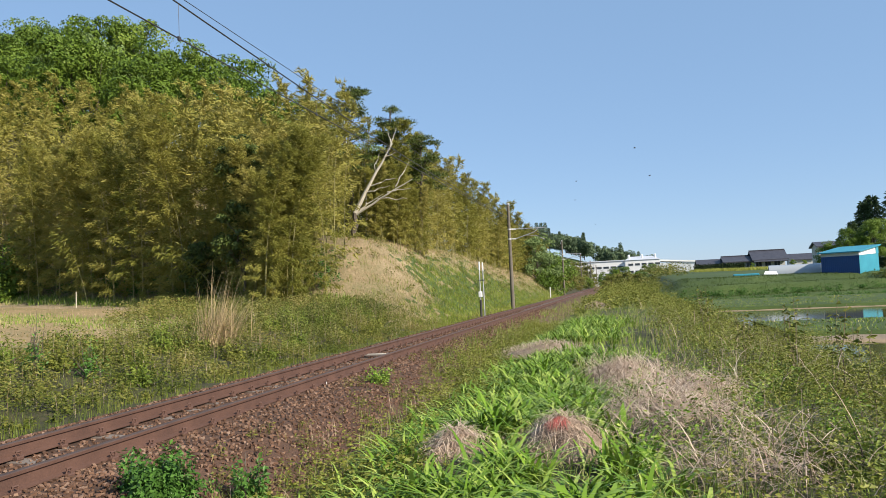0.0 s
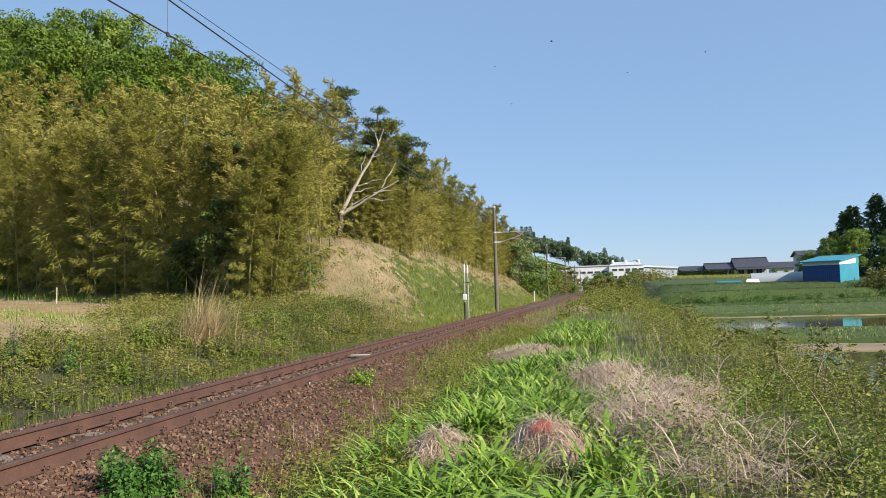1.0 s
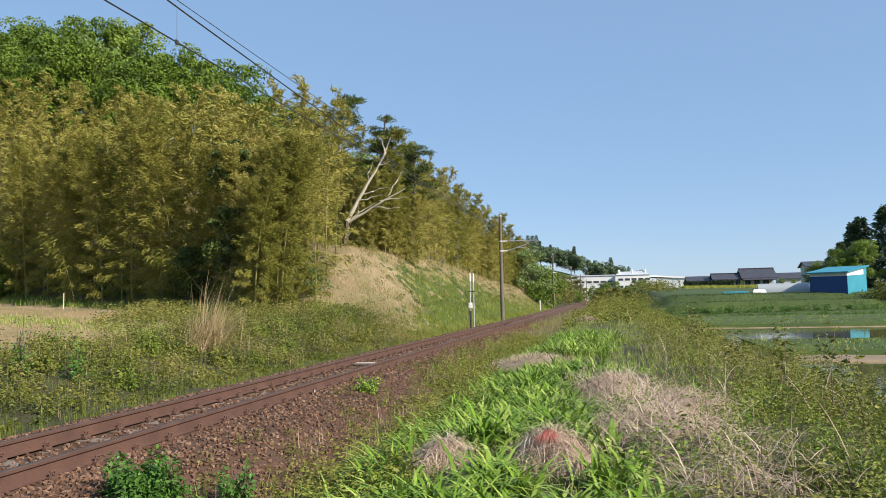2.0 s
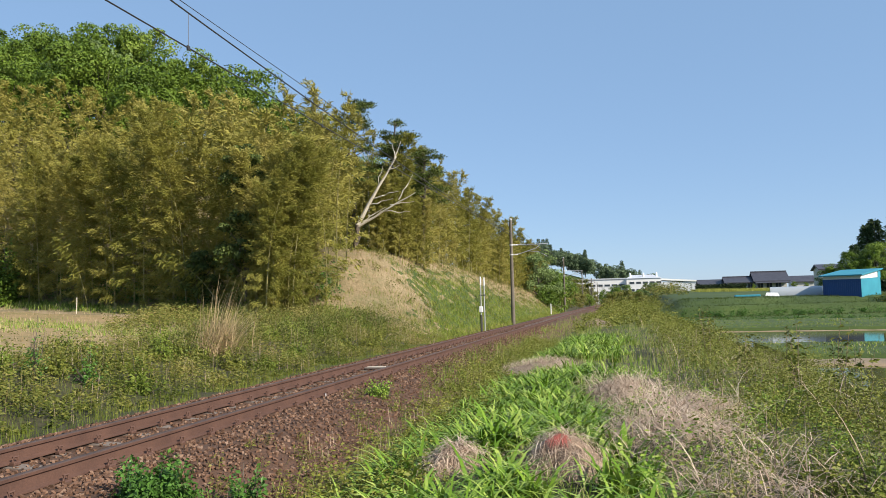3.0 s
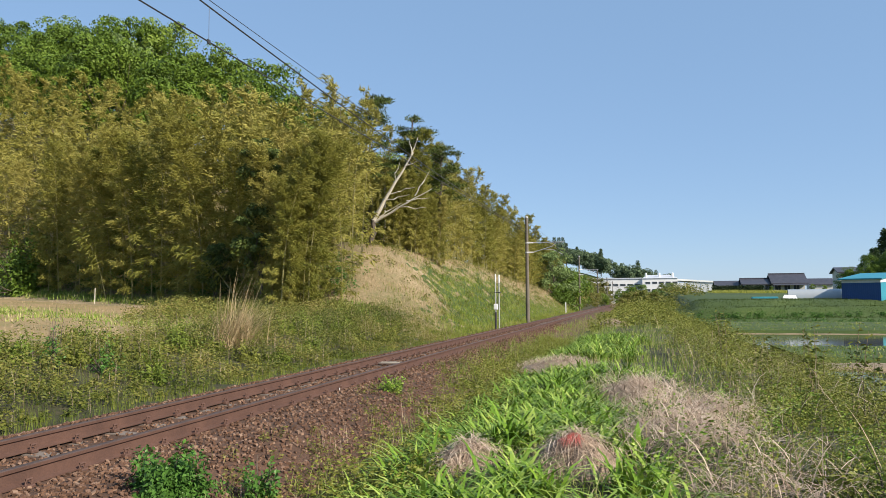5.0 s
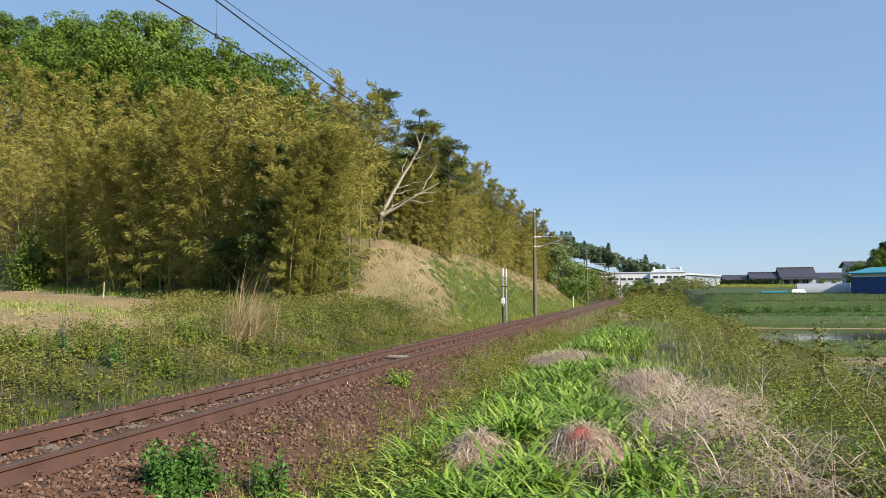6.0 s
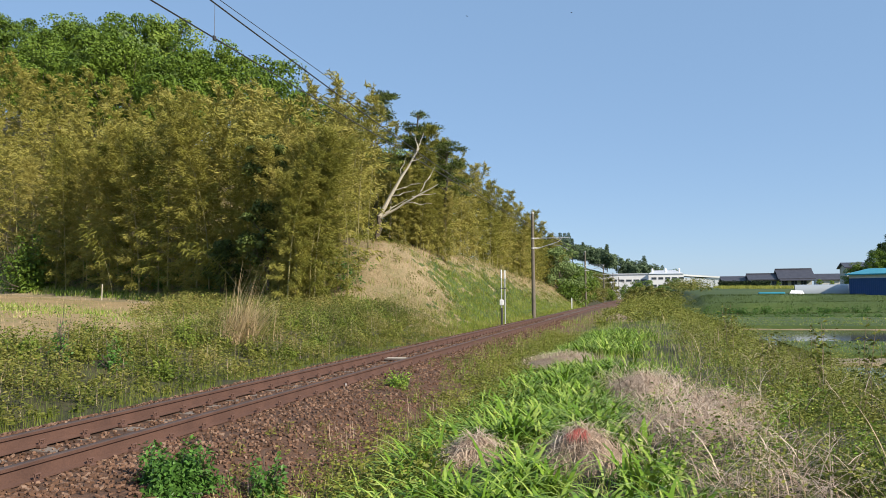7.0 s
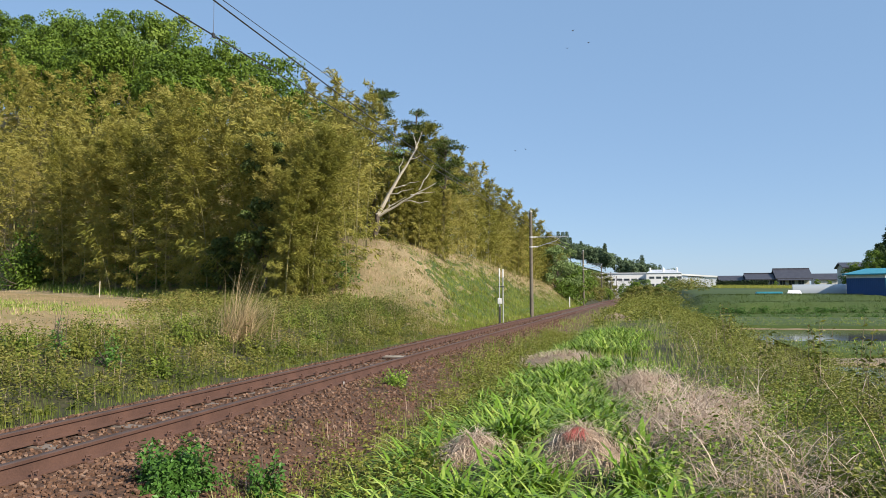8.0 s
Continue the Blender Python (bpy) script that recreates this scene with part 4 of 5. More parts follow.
    part("stems", [a[1], b[1], c[1], d[1]], M_WEED, s, "thin brownish stems")
    n = 90
    y = 6.0 + 8 * r.random(n)
    x = r.uniform(0.0, 2.4, n)
    v = weeds(x, y, r.uniform(0.15, 0.5, n), 44, 0.05, r, wide=0.9)
    thing("herbs", geo("herbs", [v[0], v[1]], M_LILY), "fresh green herbs coming up through the straw", "plants", kind="stuff")
    # low herbs between the lilies and along the ballast
    n = 1900
    y = 4.4 + 30 * r.random(n) ** 1.5
    x = -2.3 - 0.95 * step(7, 20, y) + r.normal(0, 0.42, n)
    keep = clear_of_mounds(x, y)
    e = weeds(x[keep], y[keep], r.uniform(0.1, 0.32, keep.sum()), 26, 0.055, r, wide=1.0)
    thing("herbs", geo("herbs", [e[0], e[1]], M_SCRUB), "low leafy green herbs beside the ballast", "plants", kind="stuff")
    # dry stalks
    n = 45
    x, y = r.uniform(-3.7, -2.5, n), 4.6 + 9 * r.random(n)
    f = tufts(x, y, r.uniform(0.2, 0.5, n), 0.006, 4, r, 2, 0.04, (1.3, 1.55), (1.1, 1.5))
    n = 60
    x, y = r.normal(0.9, 0.5, n), 7.5 + 6 * r.random(n)
    g = tufts(x, y, r.uniform(0.3, 0.8, n), 0.009, 2, r, 3, 0.05, (0.9, 1.55), (0.2, 1.4))
    n = 110
    x, y = r.uniform(0.5, 5.5, n), 5 + 22 * r.random(n) ** 1.3
    h = tufts(x, y, r.uniform(0.4, 1.0, n), 0.008, 2, r, 3, 0.06, (0.8, 1.5), (-0.4, 1.3))
    n = 4600
    y = 5.6 + 8 * r.random(n)
    x = r.normal(0.72 - 0.13 * (y - 7), 0.38 - 0.02 * (y - 6), n)
    keep = wave(x * 3.0, y * 2.0, 1.0) > -0.35
    x, y, n = x[keep], y[keep], keep.sum()
    o = at_ground(x, y, 0.02) + np.array([0, 0, 0.32]) * r.random((n, 1)) ** 2
    tangle = blades(o, r.uniform(0, 6.28, n), r.uniform(0.25, 0.75, n), r.uniform(0.005, 0.010, n), r.uniform(-0.1, 0.9, n), r.uniform(-0.9, 0.1, n), 4)
    n = 260
    x, y = r.uniform(0.5, 5.0, n), 5 + 22 * r.random(n)
    o = at_ground(x, y, 0.05) + np.array([0, 0, 0.5]) * r.random((n, 1))
    tangle2 = blades(o, r.uniform(0, 6.28, n), r.uniform(0.25, 0.8, n), r.uniform(0.005, 0.010, n), r.uniform(-0.1, 1.2, n), r.uniform(-0.9, 0.4, n), 4)
    n = 2300
    y = 5 + 30 * r.random(n) ** 1.4
    x = 0.5 + 6.5 * r.random(n) + 0.02 * y
    o = at_ground(x, y, 0.0) + np.array([0, 0, 0.35]) * r.random((n, 1)) ** 1.5
    twigs = blades(o, r.uniform(0, 6.28, n), r.uniform(0.25, 0.85, n), r.uniform(0.004, 0.007, n) * (1 + 0.04 * y), r.uniform(-0.1, 1.3, n), r.uniform(-0.7, 0.8, n), 3)
    thing("dry_twigs", geo("dry_twigs", [twigs], M_TWIG), "brown leafless twigs tangled through the scrub", "twigs", kind="stuff")
    # low weeds that have seeded themselves in the shoulder of the ballast
    n = 180
    y = 6 + 22 * r.random(n) ** 1.3
    x = -3.55 - 0.5 * step(6, 20, y) + r.normal(0, 0.35, n)
    sh = weeds(x, y, r.uniform(0.06, 0.24, n), 30, 0.04, r, wide=1.3)
    sg = tufts(x[::2], y[::2], r.uniform(0.1, 0.3, len(x[::2])), 0.006, 7, r, 2, 0.07, (0.6, 1.5), (0.0, 1.2))
    thing("ballast_weeds", geo("ballast_weeds", [sh[0], sh[1], sg], M_WEED), "sparse olive weeds growing in the ballast shoulder", "weeds", kind="stuff")
    thing("dry_stalks", geo("dry_stalks", [f, g, h, tangle, tangle2], M_STRAW), "dry straw-coloured stalks standing among the weeds", "dry grass", kind="stuff")


near_bank()


def straw_mounds():
    r = np.random.default_rng(31)
    for k, (x, y, rad, h) in enumerate(MOUNDS):
        lab = "heap of dry pinkish-brown cut grass on the bank"
        if k == 1:
            lab = "heap of dry cut grass with a red-stained top"
        t = thing("straw_mound", None, lab, "straw heap", "heaps of dry grass", m=pose(x, y, float(land(x, y)) - 0.04))
        ns, nr = 16, 7
        v = []
        for i in range(nr):
            u = i / (nr - 1)
            for j in range(ns):
                a = 6.2832 * j / ns
                q = rad * u * (1 + 0.2 * math.sin(2 * a + 2.1 * k) + 0.12 * math.sin(5 * a + k))
                v.append((math.cos(a) * q, math.sin(a) * q, h * (1 - u ** 1.9) * 0.9 + 0.02 * math.sin(5 * a + 7 * u)))
        f = [(i * ns + j, i * ns + (j + 1) % ns, (i + 1) * ns + (j + 1) % ns, (i + 1) * ns + j) for i in range(nr - 1) for j in range(ns)]
        part("core", [(v, f)], M_THATCH, t, smooth=True)
        n = int(1100 + 1300 * rad)
        u, a = r.random(n) ** 0.6, r.uniform(0, 6.28, n)
        wob = (1 + 0.2 * np.sin(2 * a + 2.1 * k) + 0.12 * np.sin(5 * a + k)) * np.where(r.random(n) < 0.2, 1.3, 1.0)
        o = np.stack([np.cos(a) * rad * u * wob, np.sin(a) * rad * u * wob, h * (1 - u ** 1.9) * 0.9 + 0.05 * rad * r.random(n)], 1)
        slope = -np.arctan2(h * 1.1, rad) * np.where(u > 0.2, 1, 0.3)
        L = r.uniform(0.09, 0.24, n) * (1 if rad < 0.5 else 1.5)
        part("straw", [blades(o + r.normal(0, 0.012, (n, 3)) + np.array([0, 0, 0.02]), np.where(r.random(n) < 0.25, a + r.normal(0, 0.8, n), r.uniform(0, 6.28, n)), L, r.uniform(0.005, 0.010, n), slope * 0.6 + r.uniform(-0.2, 0.9, n), slope - r.uniform(0.0, 0.7, n), 3)], M_STRAW, t)
        if k == 1:
            m = 60
            u, a = r.uniform(0.12, 0.36, m), r.uniform(-2.3, -1.2, m)
            o = np.stack([np.cos(a) * rad * u, np.sin(a) * rad * u, h * (1 - u ** 1.9) * 0.9 + 0.035], 1)
            part("stained_straw", [blades(o, a + r.normal(0, 0.4, m), 0.14, 0.008, -0.2, -1.2, 3)], M_DRYRED, t, "red-stained straw")


straw_mounds()


def bush(name, x, y, rad, h, leaf, n, mat, label, seed, stems=14):
    r = np.random.default_rng(seed)
    t = thing(name, None, label, "bush", m=pose(x, y, float(land(x, y)) - 0.03))
    tips = unit(r.normal(size=(stems, 3)) + np.array([0, 0, 0.7])) * np.array([rad, rad, h]) * r.uniform(0.6, 1, (stems, 1))
    tips[:, 2] = np.abs(tips[:, 2])
    wood = []
    for p in tips:
        wood += limb(r, (0, 0, 0), p, 0.008 + 0.01 * h, 0.003, 0.15, 5, 4)
    for p in wood[::2]:
        part("stem", [p], M_BARK, t)
    d = unit(r.normal(size=(n, 3)))
    d[:, 2] = np.abs(d[:, 2])
    q = r.uniform(0.45, 1.0, (n, 1)) * (0.85 + 0.25 * np.sin(4 * np.arctan2(d[:, 1:2], d[:, 0:1]) + seed))
    lump = 0.8 + 0.28 * np.sin(d[:, 0:1] * 7 + seed) * np.sin(d[:, 1:2] * 6 - seed) + 0.15 * np.sin(d[:, 2:3] * 9 + seed)
    part("foliage", [leaves(d * q * lump * np.array([rad, rad, h]), d * 0.6 + np.cross(d, r.normal(size=(n, 3))) + np.array([0, 0, 0.25]), r.uniform(0.6, 1.25, n) * leaf, r.uniform(0.35, 0.6, n) * leaf, 0.2, r, d)], mat, t)
    return t


bush("bush", -3.98, 5.85, 0.5, 0.42, 0.06, 4600, M_BUSH, "dense dark green leafy bush at the edge of the ballast", 1)
bush("bush", -3.36, 6.35, 0.28, 0.5, 0.065, 1000, M_BUSH, "small green leafy weed at the edge of the ballast", 2)
bush("bush", -4.2, 12.7, 0.3, 0.42, 0.06, 700, M_LILY, "small bright green weed growing in the ballast", 3)
bush("bush", -11.3, 12.7, 0.34, 1.35, 0.08, 420, M_BUSH, "dark spindly shrub on the far bank", 4)
bush("bush", -10.6, 13.4, 0.36, 1.1, 0.08, 420, M_BUSH, "dark spindly shrub on the far bank", 5)
bush("bush", -43.5, 45.8, 2.6, 6.5, 0.3, 3200, M_OAK, "bright green climber smothering the edge of the bamboo", 10)
bush("bush", 40.5, 123.5, 4.2, 3.6, 0.4, 2600, M_WEED, "reddish-brown shrub on the terrace beside the shed", 6)
bush("bush", 46.5, 124, 4.5, 3.2, 0.4, 2200, M_SCRUB, "green shrub on the terrace beside the shed", 8)


def bank_bushes():
    r = np.random.default_rng(71)
    for k in range(54):
        x, y = -9.7 - 3.9 * r.random(), 7.5 + 27 * (k + r.random()) / 54
        size = r.uniform(0.3, 0.75)
        bush("bush", x, y, size, size * r.uniform(0.9, 1.7), 0.085, int(600 + 1100 * size), (M_WEED, M_SCRUB, M_BANKLEAF, M_WEED, M_BANKLEAF)[k % 5], "rounded leafy bush on the weedy far bank", 100 + k, 6)
    # low clumps in the scrub that falls to the paddies
    for k in range(62):
        y = 6.0 + 24 * ((k + r.random()) / 62) ** 1.3
        x = 1.3 + 0.03 * y + 5.0 * r.random()
        size = r.uniform(0.25, 0.55) * (1 + 0.02 * y)
        bush("bush", x, y, size, size * r.uniform(0.8, 1.5), 0.05, int(700 + 900 * size), (M_SCRUB, M_BANKLEAF, M_WEED, M_SCRUB)[k % 4], "low leafy clump in the tangled scrub", 200 + k, 6)


bank_bushes()


def tall_weeds():
    r = np.random.default_rng(9)
    for k, (x, y, h) in enumerate(((3.0, 12.0, 1.5), (2.7, 13.2, 1.35), (3.5, 12.6, 1.2), (3.3, 9.4, 1.35), (3.9, 10.6, 1.2), (4.3, 13.8, 1.3), (2.2, 15.0, 1.1), (1.9, 17.5, 1.2), (4.7, 11.8, 1.2), (2.3, 21.0, 1.5), (3.6, 17.0, 1.4), (3.0, 7.4, 1.0))):
        t = thing("tall_weed", None, "tall spindly weed with grey-green leaves above the scrub", "weed", "tall weeds in the scrub", m=pose(x, y, float(land(x, y)) - 0.04))
        tops = [(r.uniform(-.25, .25), r.uniform(-.25, .25), h * r.uniform(0.75, 1.05)) for _ in range(4)]
        wood, bs, ws = [], [], []
        for p in tops:
            wood += limb(r, (0, 0, 0), p, 0.007, 0.003, 0.14, 6, 4)
            m = 34
            u = r.uniform(0.25, 1, (m, 1))
            bs.append(np.array(p) * u + r.normal(0, 0.03, (m, 3)))
            ws.append(np.stack([*r.normal(size=(2, m)), r.uniform(-0.3, 0.6, m)], 1))
        for p in wood[::2]:
            part("stem", [p], M_TWIG, t)
        part("foliage", [leaves(np.concatenate(bs), np.concatenate(ws), r.uniform(0.06, 0.12, 136), r.uniform(0.03, 0.055, 136), 0.2, r)], M_SCRUB if k % 3 else M_WEED, t)


tall_weeds()


def far_bank():
    r = np.random.default_rng(22)
    n = 2600
    y = 5 + 33 * r.random(n)
    x = -8.9 - 5.0 * r.random(n)
    a = weeds(x, y, r.uniform(0.25, 0.8, n) * (0.6 + 0.5 * step(-9, -11, x) - 0.5 * step(-11.5, -13.5, x)) * np.clip(0.7 + 1.0 * wave(x * 2.0, y * 1.6, 1.0), 0.45, 1.7), 54, 0.066, r, wide=0.95)
    s = thing("weeds", None, "olive-green weeds and brambles covering the far bank", "weeds", kind="stuff")
    part("leaves", [a[0]], M_WEED, s)
    part("stems", [a[1]], M_STRAW, s, "dry pale stems")
    n = 6500
    y = 5 + 40 * r.random(n)
    x = -8.55 - 5.2 * r.random(n) ** 1.5 - 0.15 * wave(y * 0, y * 2, 1.0)
    g = tufts(x, y, r.uniform(0.1, 0.34, n), 0.013, 5, r, 1, 0.09)
    thing("grass", geo("grass", [g], M_BANKGRASS), "green and dry grass on the far bank", "grass", kind="stuff")
    n = 700
    x = -13 - 14 * r.random(n)
    y = hill_front(x) - 13 * r.random(n) ** 1.5 * step(-27, -18, x)
    w = weeds(x, y, r.uniform(0.3, 0.9, n), 56, 0.1, r, wide=0.9)
    thing("weeds", geo("weeds", [w[0], w[1]], M_WEED), "tall tangled weeds at the edge of the fallow field", "weeds", kind="stuff")
    # the slope below the bamboo: dry at its near end and along the top, green low down
    n = 24000
    y = 35 + 90 * r.random(n) ** 1.25
    x = -8.7 - 8.2 * r.random(n)
    line = slope_line(y) + 0.9 * wave(x * 0.8, y * 0.7, 1.0) + 0.8 * wave(x * 2.6, y * 1.9, 1.0) + r.normal(0, 0.8, n)
    green = ((x > line) & (r.random(n) < 0.8)) | (r.random(n) < 0.1)
    g = tufts(x[green], y[green], r.uniform(0.18, 0.42, green.sum()), 0.045, 4, r, 1, 0.16, (0.5, 1.5), (0.0, 1.2))
    thing("grass", geo("grass", [g], M_SLOPE), "fresh green grass low on the railway bank", "grass", kind="stuff")
    g = tufts(x[~green], y[~green], r.uniform(0.14, 0.36, (~green).sum()), 0.028, 5, r, 1, 0.2, (0.0, 1.2), (-0.6, 0.8))
    thing("dry_grass", geo("dry_grass", [g], M_SLOPEDRY), "flattened dry grass high on the railway bank", "dry grass", kind="stuff")
    n = 170
    y = 40 + 75 * r.random(n)
    x = -10.5 - 6 * r.random(n)
    w = weeds(x, y, r.uniform(0.2, 0.7, n), 70, 0.1, r, wide=1.2)
    thing("weeds", geo("weeds", [w[0], w[1]], M_WEED), "leafy weeds scattered over the slope", "weeds", kind="stuff")
    n = 2600
    x = -13 - 45 * r.random(n) ** 1.4
    y = hill_front(x) - 26 * r.random(n) ** 1.2
    f = tufts(x, y, r.uniform(0.1, 0.28, n), 0.03, 5, r, 1, 0.2, (0.3, 1.4), (-0.4, 0.8))
    thing("stubble", geo("stubble", [f], M_SLOPEDRY), "short dry stubble on the fallow field", "stubble", kind="stuff")
    n = 1500
    x = -13 - 40 * r.random(n)
    y = hill_front(x) - 12 + 2.5 * r.normal(size=n) * 0.6
    f = tufts(x, y, r.uniform(0.12, 0.3, n), 0.03, 6, r, 2, 0.15)
    y2 = hill_front(x) + r.uniform(-0.8, 1.2, n)
    f2 = tufts(x, y2, r.uniform(0.2, 0.6, n), 0.04, 5, r, 2, 0.2)
    thing("grass", geo("grass", [f, f2], M_GRASS), "green grass strip across the fallow field", "grass", kind="stuff")
    # added undergrowth: dark leaves standing in for shade at the foot of the bamboo
    n = 320
    x = -15 - 36 * r.random(n)
    y = hill_front(x) + r.uniform(1.6, 5.0, n)
    w = weeds(x, y, r.uniform(0.5, 1.6, n), 70, 0.16, r, wide=1.0)
    # more added along the crest, blocking the sky seen under the foliage
    n = 520
    y = 50 + 95 * r.random(n)
    x = -18.6 - 5 * r.random(n) + 2.5 * step(70, 115, y)
    w2 = weeds(x, y, r.uniform(0.8, 2.4, n), 50, 0.26, r, wide=1.0)
    thing("undergrowth", geo("undergrowth", [w2[0], w2[1]], M_SCRUB), "leafy undergrowth added to close gaps along the crest of the bank", "undergrowth", kind="stuff")
    thing("undergrowth", geo("undergrowth", [w[0], w[1]], M_BUSH), "dark leafy undergrowth added for shade at the foot of the bamboo", "undergrowth", kind="stuff")
    for x, y in ((-19.4, 17.0), (-23.5, 19.5), (-33, 40.5)):
        k = thing("field_stake", None, "thin pale wooden stake in the fallow field", "stake", "stakes in the field", m=pose(x, y, float(land(x, y))))
        part("stake", tube([(0, 0, -0.2), (0.02, 0, 1.0)], 0.03, 6), M_DEAD, k)


far_bank()


def pampas():
    r = np.random.default_rng(12)
    x, y = -11.1, 19.2
    t = thing("pampas_grass", None, "tall clump of dry straw-coloured pampas grass", "dry grass", m=pose(x, y, float(land(x, y))))
    m = 300
    o = np.zeros((m, 3))
    o[:, :2] = r.normal(0, 0.3, (m, 2))
    part("blades", [blades(o, r.normal(0.0, 0.9, m), r.uniform(0.8, 1.9, m), 0.02, r.uniform(0.8, 1.35, m), r.uniform(0.1, 1.1, m), 5)], M_PAMPAS, t)
    m = 40
    o = np.zeros((m, 3))
    o[:, :2] = r.normal(0, 0.15, (m, 2))
    part("stalks", [blades(o, r.normal(0.3, 0.8, m), r.uniform(1.7, 2.5, m), 0.018, 1.4, r.uniform(0.7, 1.3, m), 5)], M_PAMPAS, t, "longer pinkish dry stalks")
    return t


PAMPAS = pampas()


def bent_canes():
    """Fallen and arching canes at the edge of the grove."""
    r = np.random.default_rng(14)
    for x, y, dx, h in ((-21.5, 38.2, -3.6, 3.2), (-33.5, 42.2, -1.6, 4.2)):
        t = thing("bent_bamboo", None, "fallen bamboo cane leaning out over the field edge", "bamboo", "leaning canes", m=pose(x, y, float(land(x, y))))
        u = np.linspace(0, 1, 9)
        p = np.stack([dx * u ** 1.2, -0.6 * u, h * np.sin(u * 1.6)], 1)
        part("culm", tube(p, 0.035 * (1 - 0.8 * u), 5), M_CULM, t)
        n = 260
        k = r.uniform(0.35, 1, n)
        c = np.stack([np.interp(k, u, p[:, j]) for j in range(3)], 1) + r.normal(0, 0.3, (n, 3))
        part("foliage", [leaves(c, r.normal(0, 0.6, (n, 3)) + np.array([np.sign(dx), -0.2, -0.5]), r.uniform(0.25, 0.45, n), 0.07, 0.2, r)], M_BAMBOO, t)


bent_canes()


# ---- upland across the paddies ----
def upland_green():
    r = np.random.default_rng(23)
    n = 5200
    x = 5 + 55 * r.random(n)
    y = 100 + 0.5 * np.clip(x - 14, 0, 40) + 22 * r.random(n)
    f = tufts(x, y, r.uniform(0.15, 0.4, n), 0.07, 5, r, 1, 0.35, (0.4, 1.4))
    n = 2600
    x2 = 8.6 + 40 * r.random(n)
    y2 = np.where(r.random(n) < 0.4, 42.4 + 10.6 * r.random(n), 77 + 26 * r.random(n))
    g = tufts(x2, y2, r.uniform(0.1, 0.25, n), 0.05, 5, r, 2, 0.25, dz=0.4)
    thing("grass", geo("grass", [g], M_GRASS), "bright green grass on the paddy bund", "grass", kind="stuff")
    thing("grass", geo("grass", [f], M_TERRACE), "deep green grass on the terraces and paddy bunds", "grass", kind="stuff")
    # overgrown edges of the terraces; the dark rows also imitate shadow lines
    n = 420
    x = 8 + 52 * r.random(n)
    y = 103 + 0.5 * np.clip(x - 14, 0, 40) + np.where(r.random(n) < 0.5, -0.6, 4.4) + r.normal(0, 0.5, n)
    w = weeds(x, y, r.uniform(0.25, 0.8, n), 60, 0.16, r, wide=1.3)
    thing("weeds", geo("weeds", [w[0], w[1]], M_BUSH), "dark rank weeds along the terrace edges, partly for shadow", "weeds", kind="stuff")
    n = 2600
    x = 20 + 26 * r.random(n)
    y = 205 + 24 * r.random(n)
    f = tufts(x, y, r.uniform(0.4, 0.9, n), 0.16, 5, r, 1, 0.3)
    thing("flower_field", geo("flower_field", [f], M_FLOWER), "field of yellow flowers before the house", "flowers", kind="stuff")


upland_green()


def gable(x0, y0, x1, y1, z0, z1, over=0.6, thick=0.25):
    """Gable roof with its ridge along x, with overhanging eaves."""
    ym = (y0 + y1) / 2
    a = [(y0 - over, z0), (ym, z1), (y1 + over, z0), (y1 + over, z0 - thick), (ym, z1 - thick), (y0 - over, z0 - thick)]
    v = [(x, y, z) for x in (x0 - over, x1 + over) for y, z in a]
    f = [(0, 1, 7, 6), (1, 2, 8, 7), (2, 3, 9, 8), (3, 4, 10, 9), (4, 5, 11, 10), (5, 0, 6, 11), (0, 5, 4, 1), (1, 4, 3, 2), (6, 7, 10, 11), (7, 8, 9, 10)]
    return v, f


def gable_wall(x0, y0, x1, y1, z0, zt, zr):
    ym = (y0 + y1) / 2
    v = [(x, y, z) for x in (x0, x1) for y, z in ((y0, z0), (y1, z0), (y1, zt), (ym, zr), (y0, zt))]
    return v[:5] + v[5:], [(0, 5, 9, 4), (1, 2, 7, 6), (4, 9, 8, 3), (3, 8, 7, 2)], [(0, 4, 3), (0, 3, 2), (0, 2, 1), (5, 8, 9), (5, 7, 8), (5, 6, 7)]


def window(parent, x, y, z, w, h, mat=None):
    q = part("window", [box(x - w / 2, y - 0.06, z, x + w / 2, y + 0.02, z + h)], M_GREYWALL, parent)
    part("pane", [box(x - w / 2 + 0.08, y - 0.075, z + 0.08, x - 0.03, y - 0.05, z + h - 0.08), box(x + 0.03, y - 0.075, z + 0.08, x + w / 2 - 0.08, y - 0.05, z + h - 0.08)], M_GLASS, q)


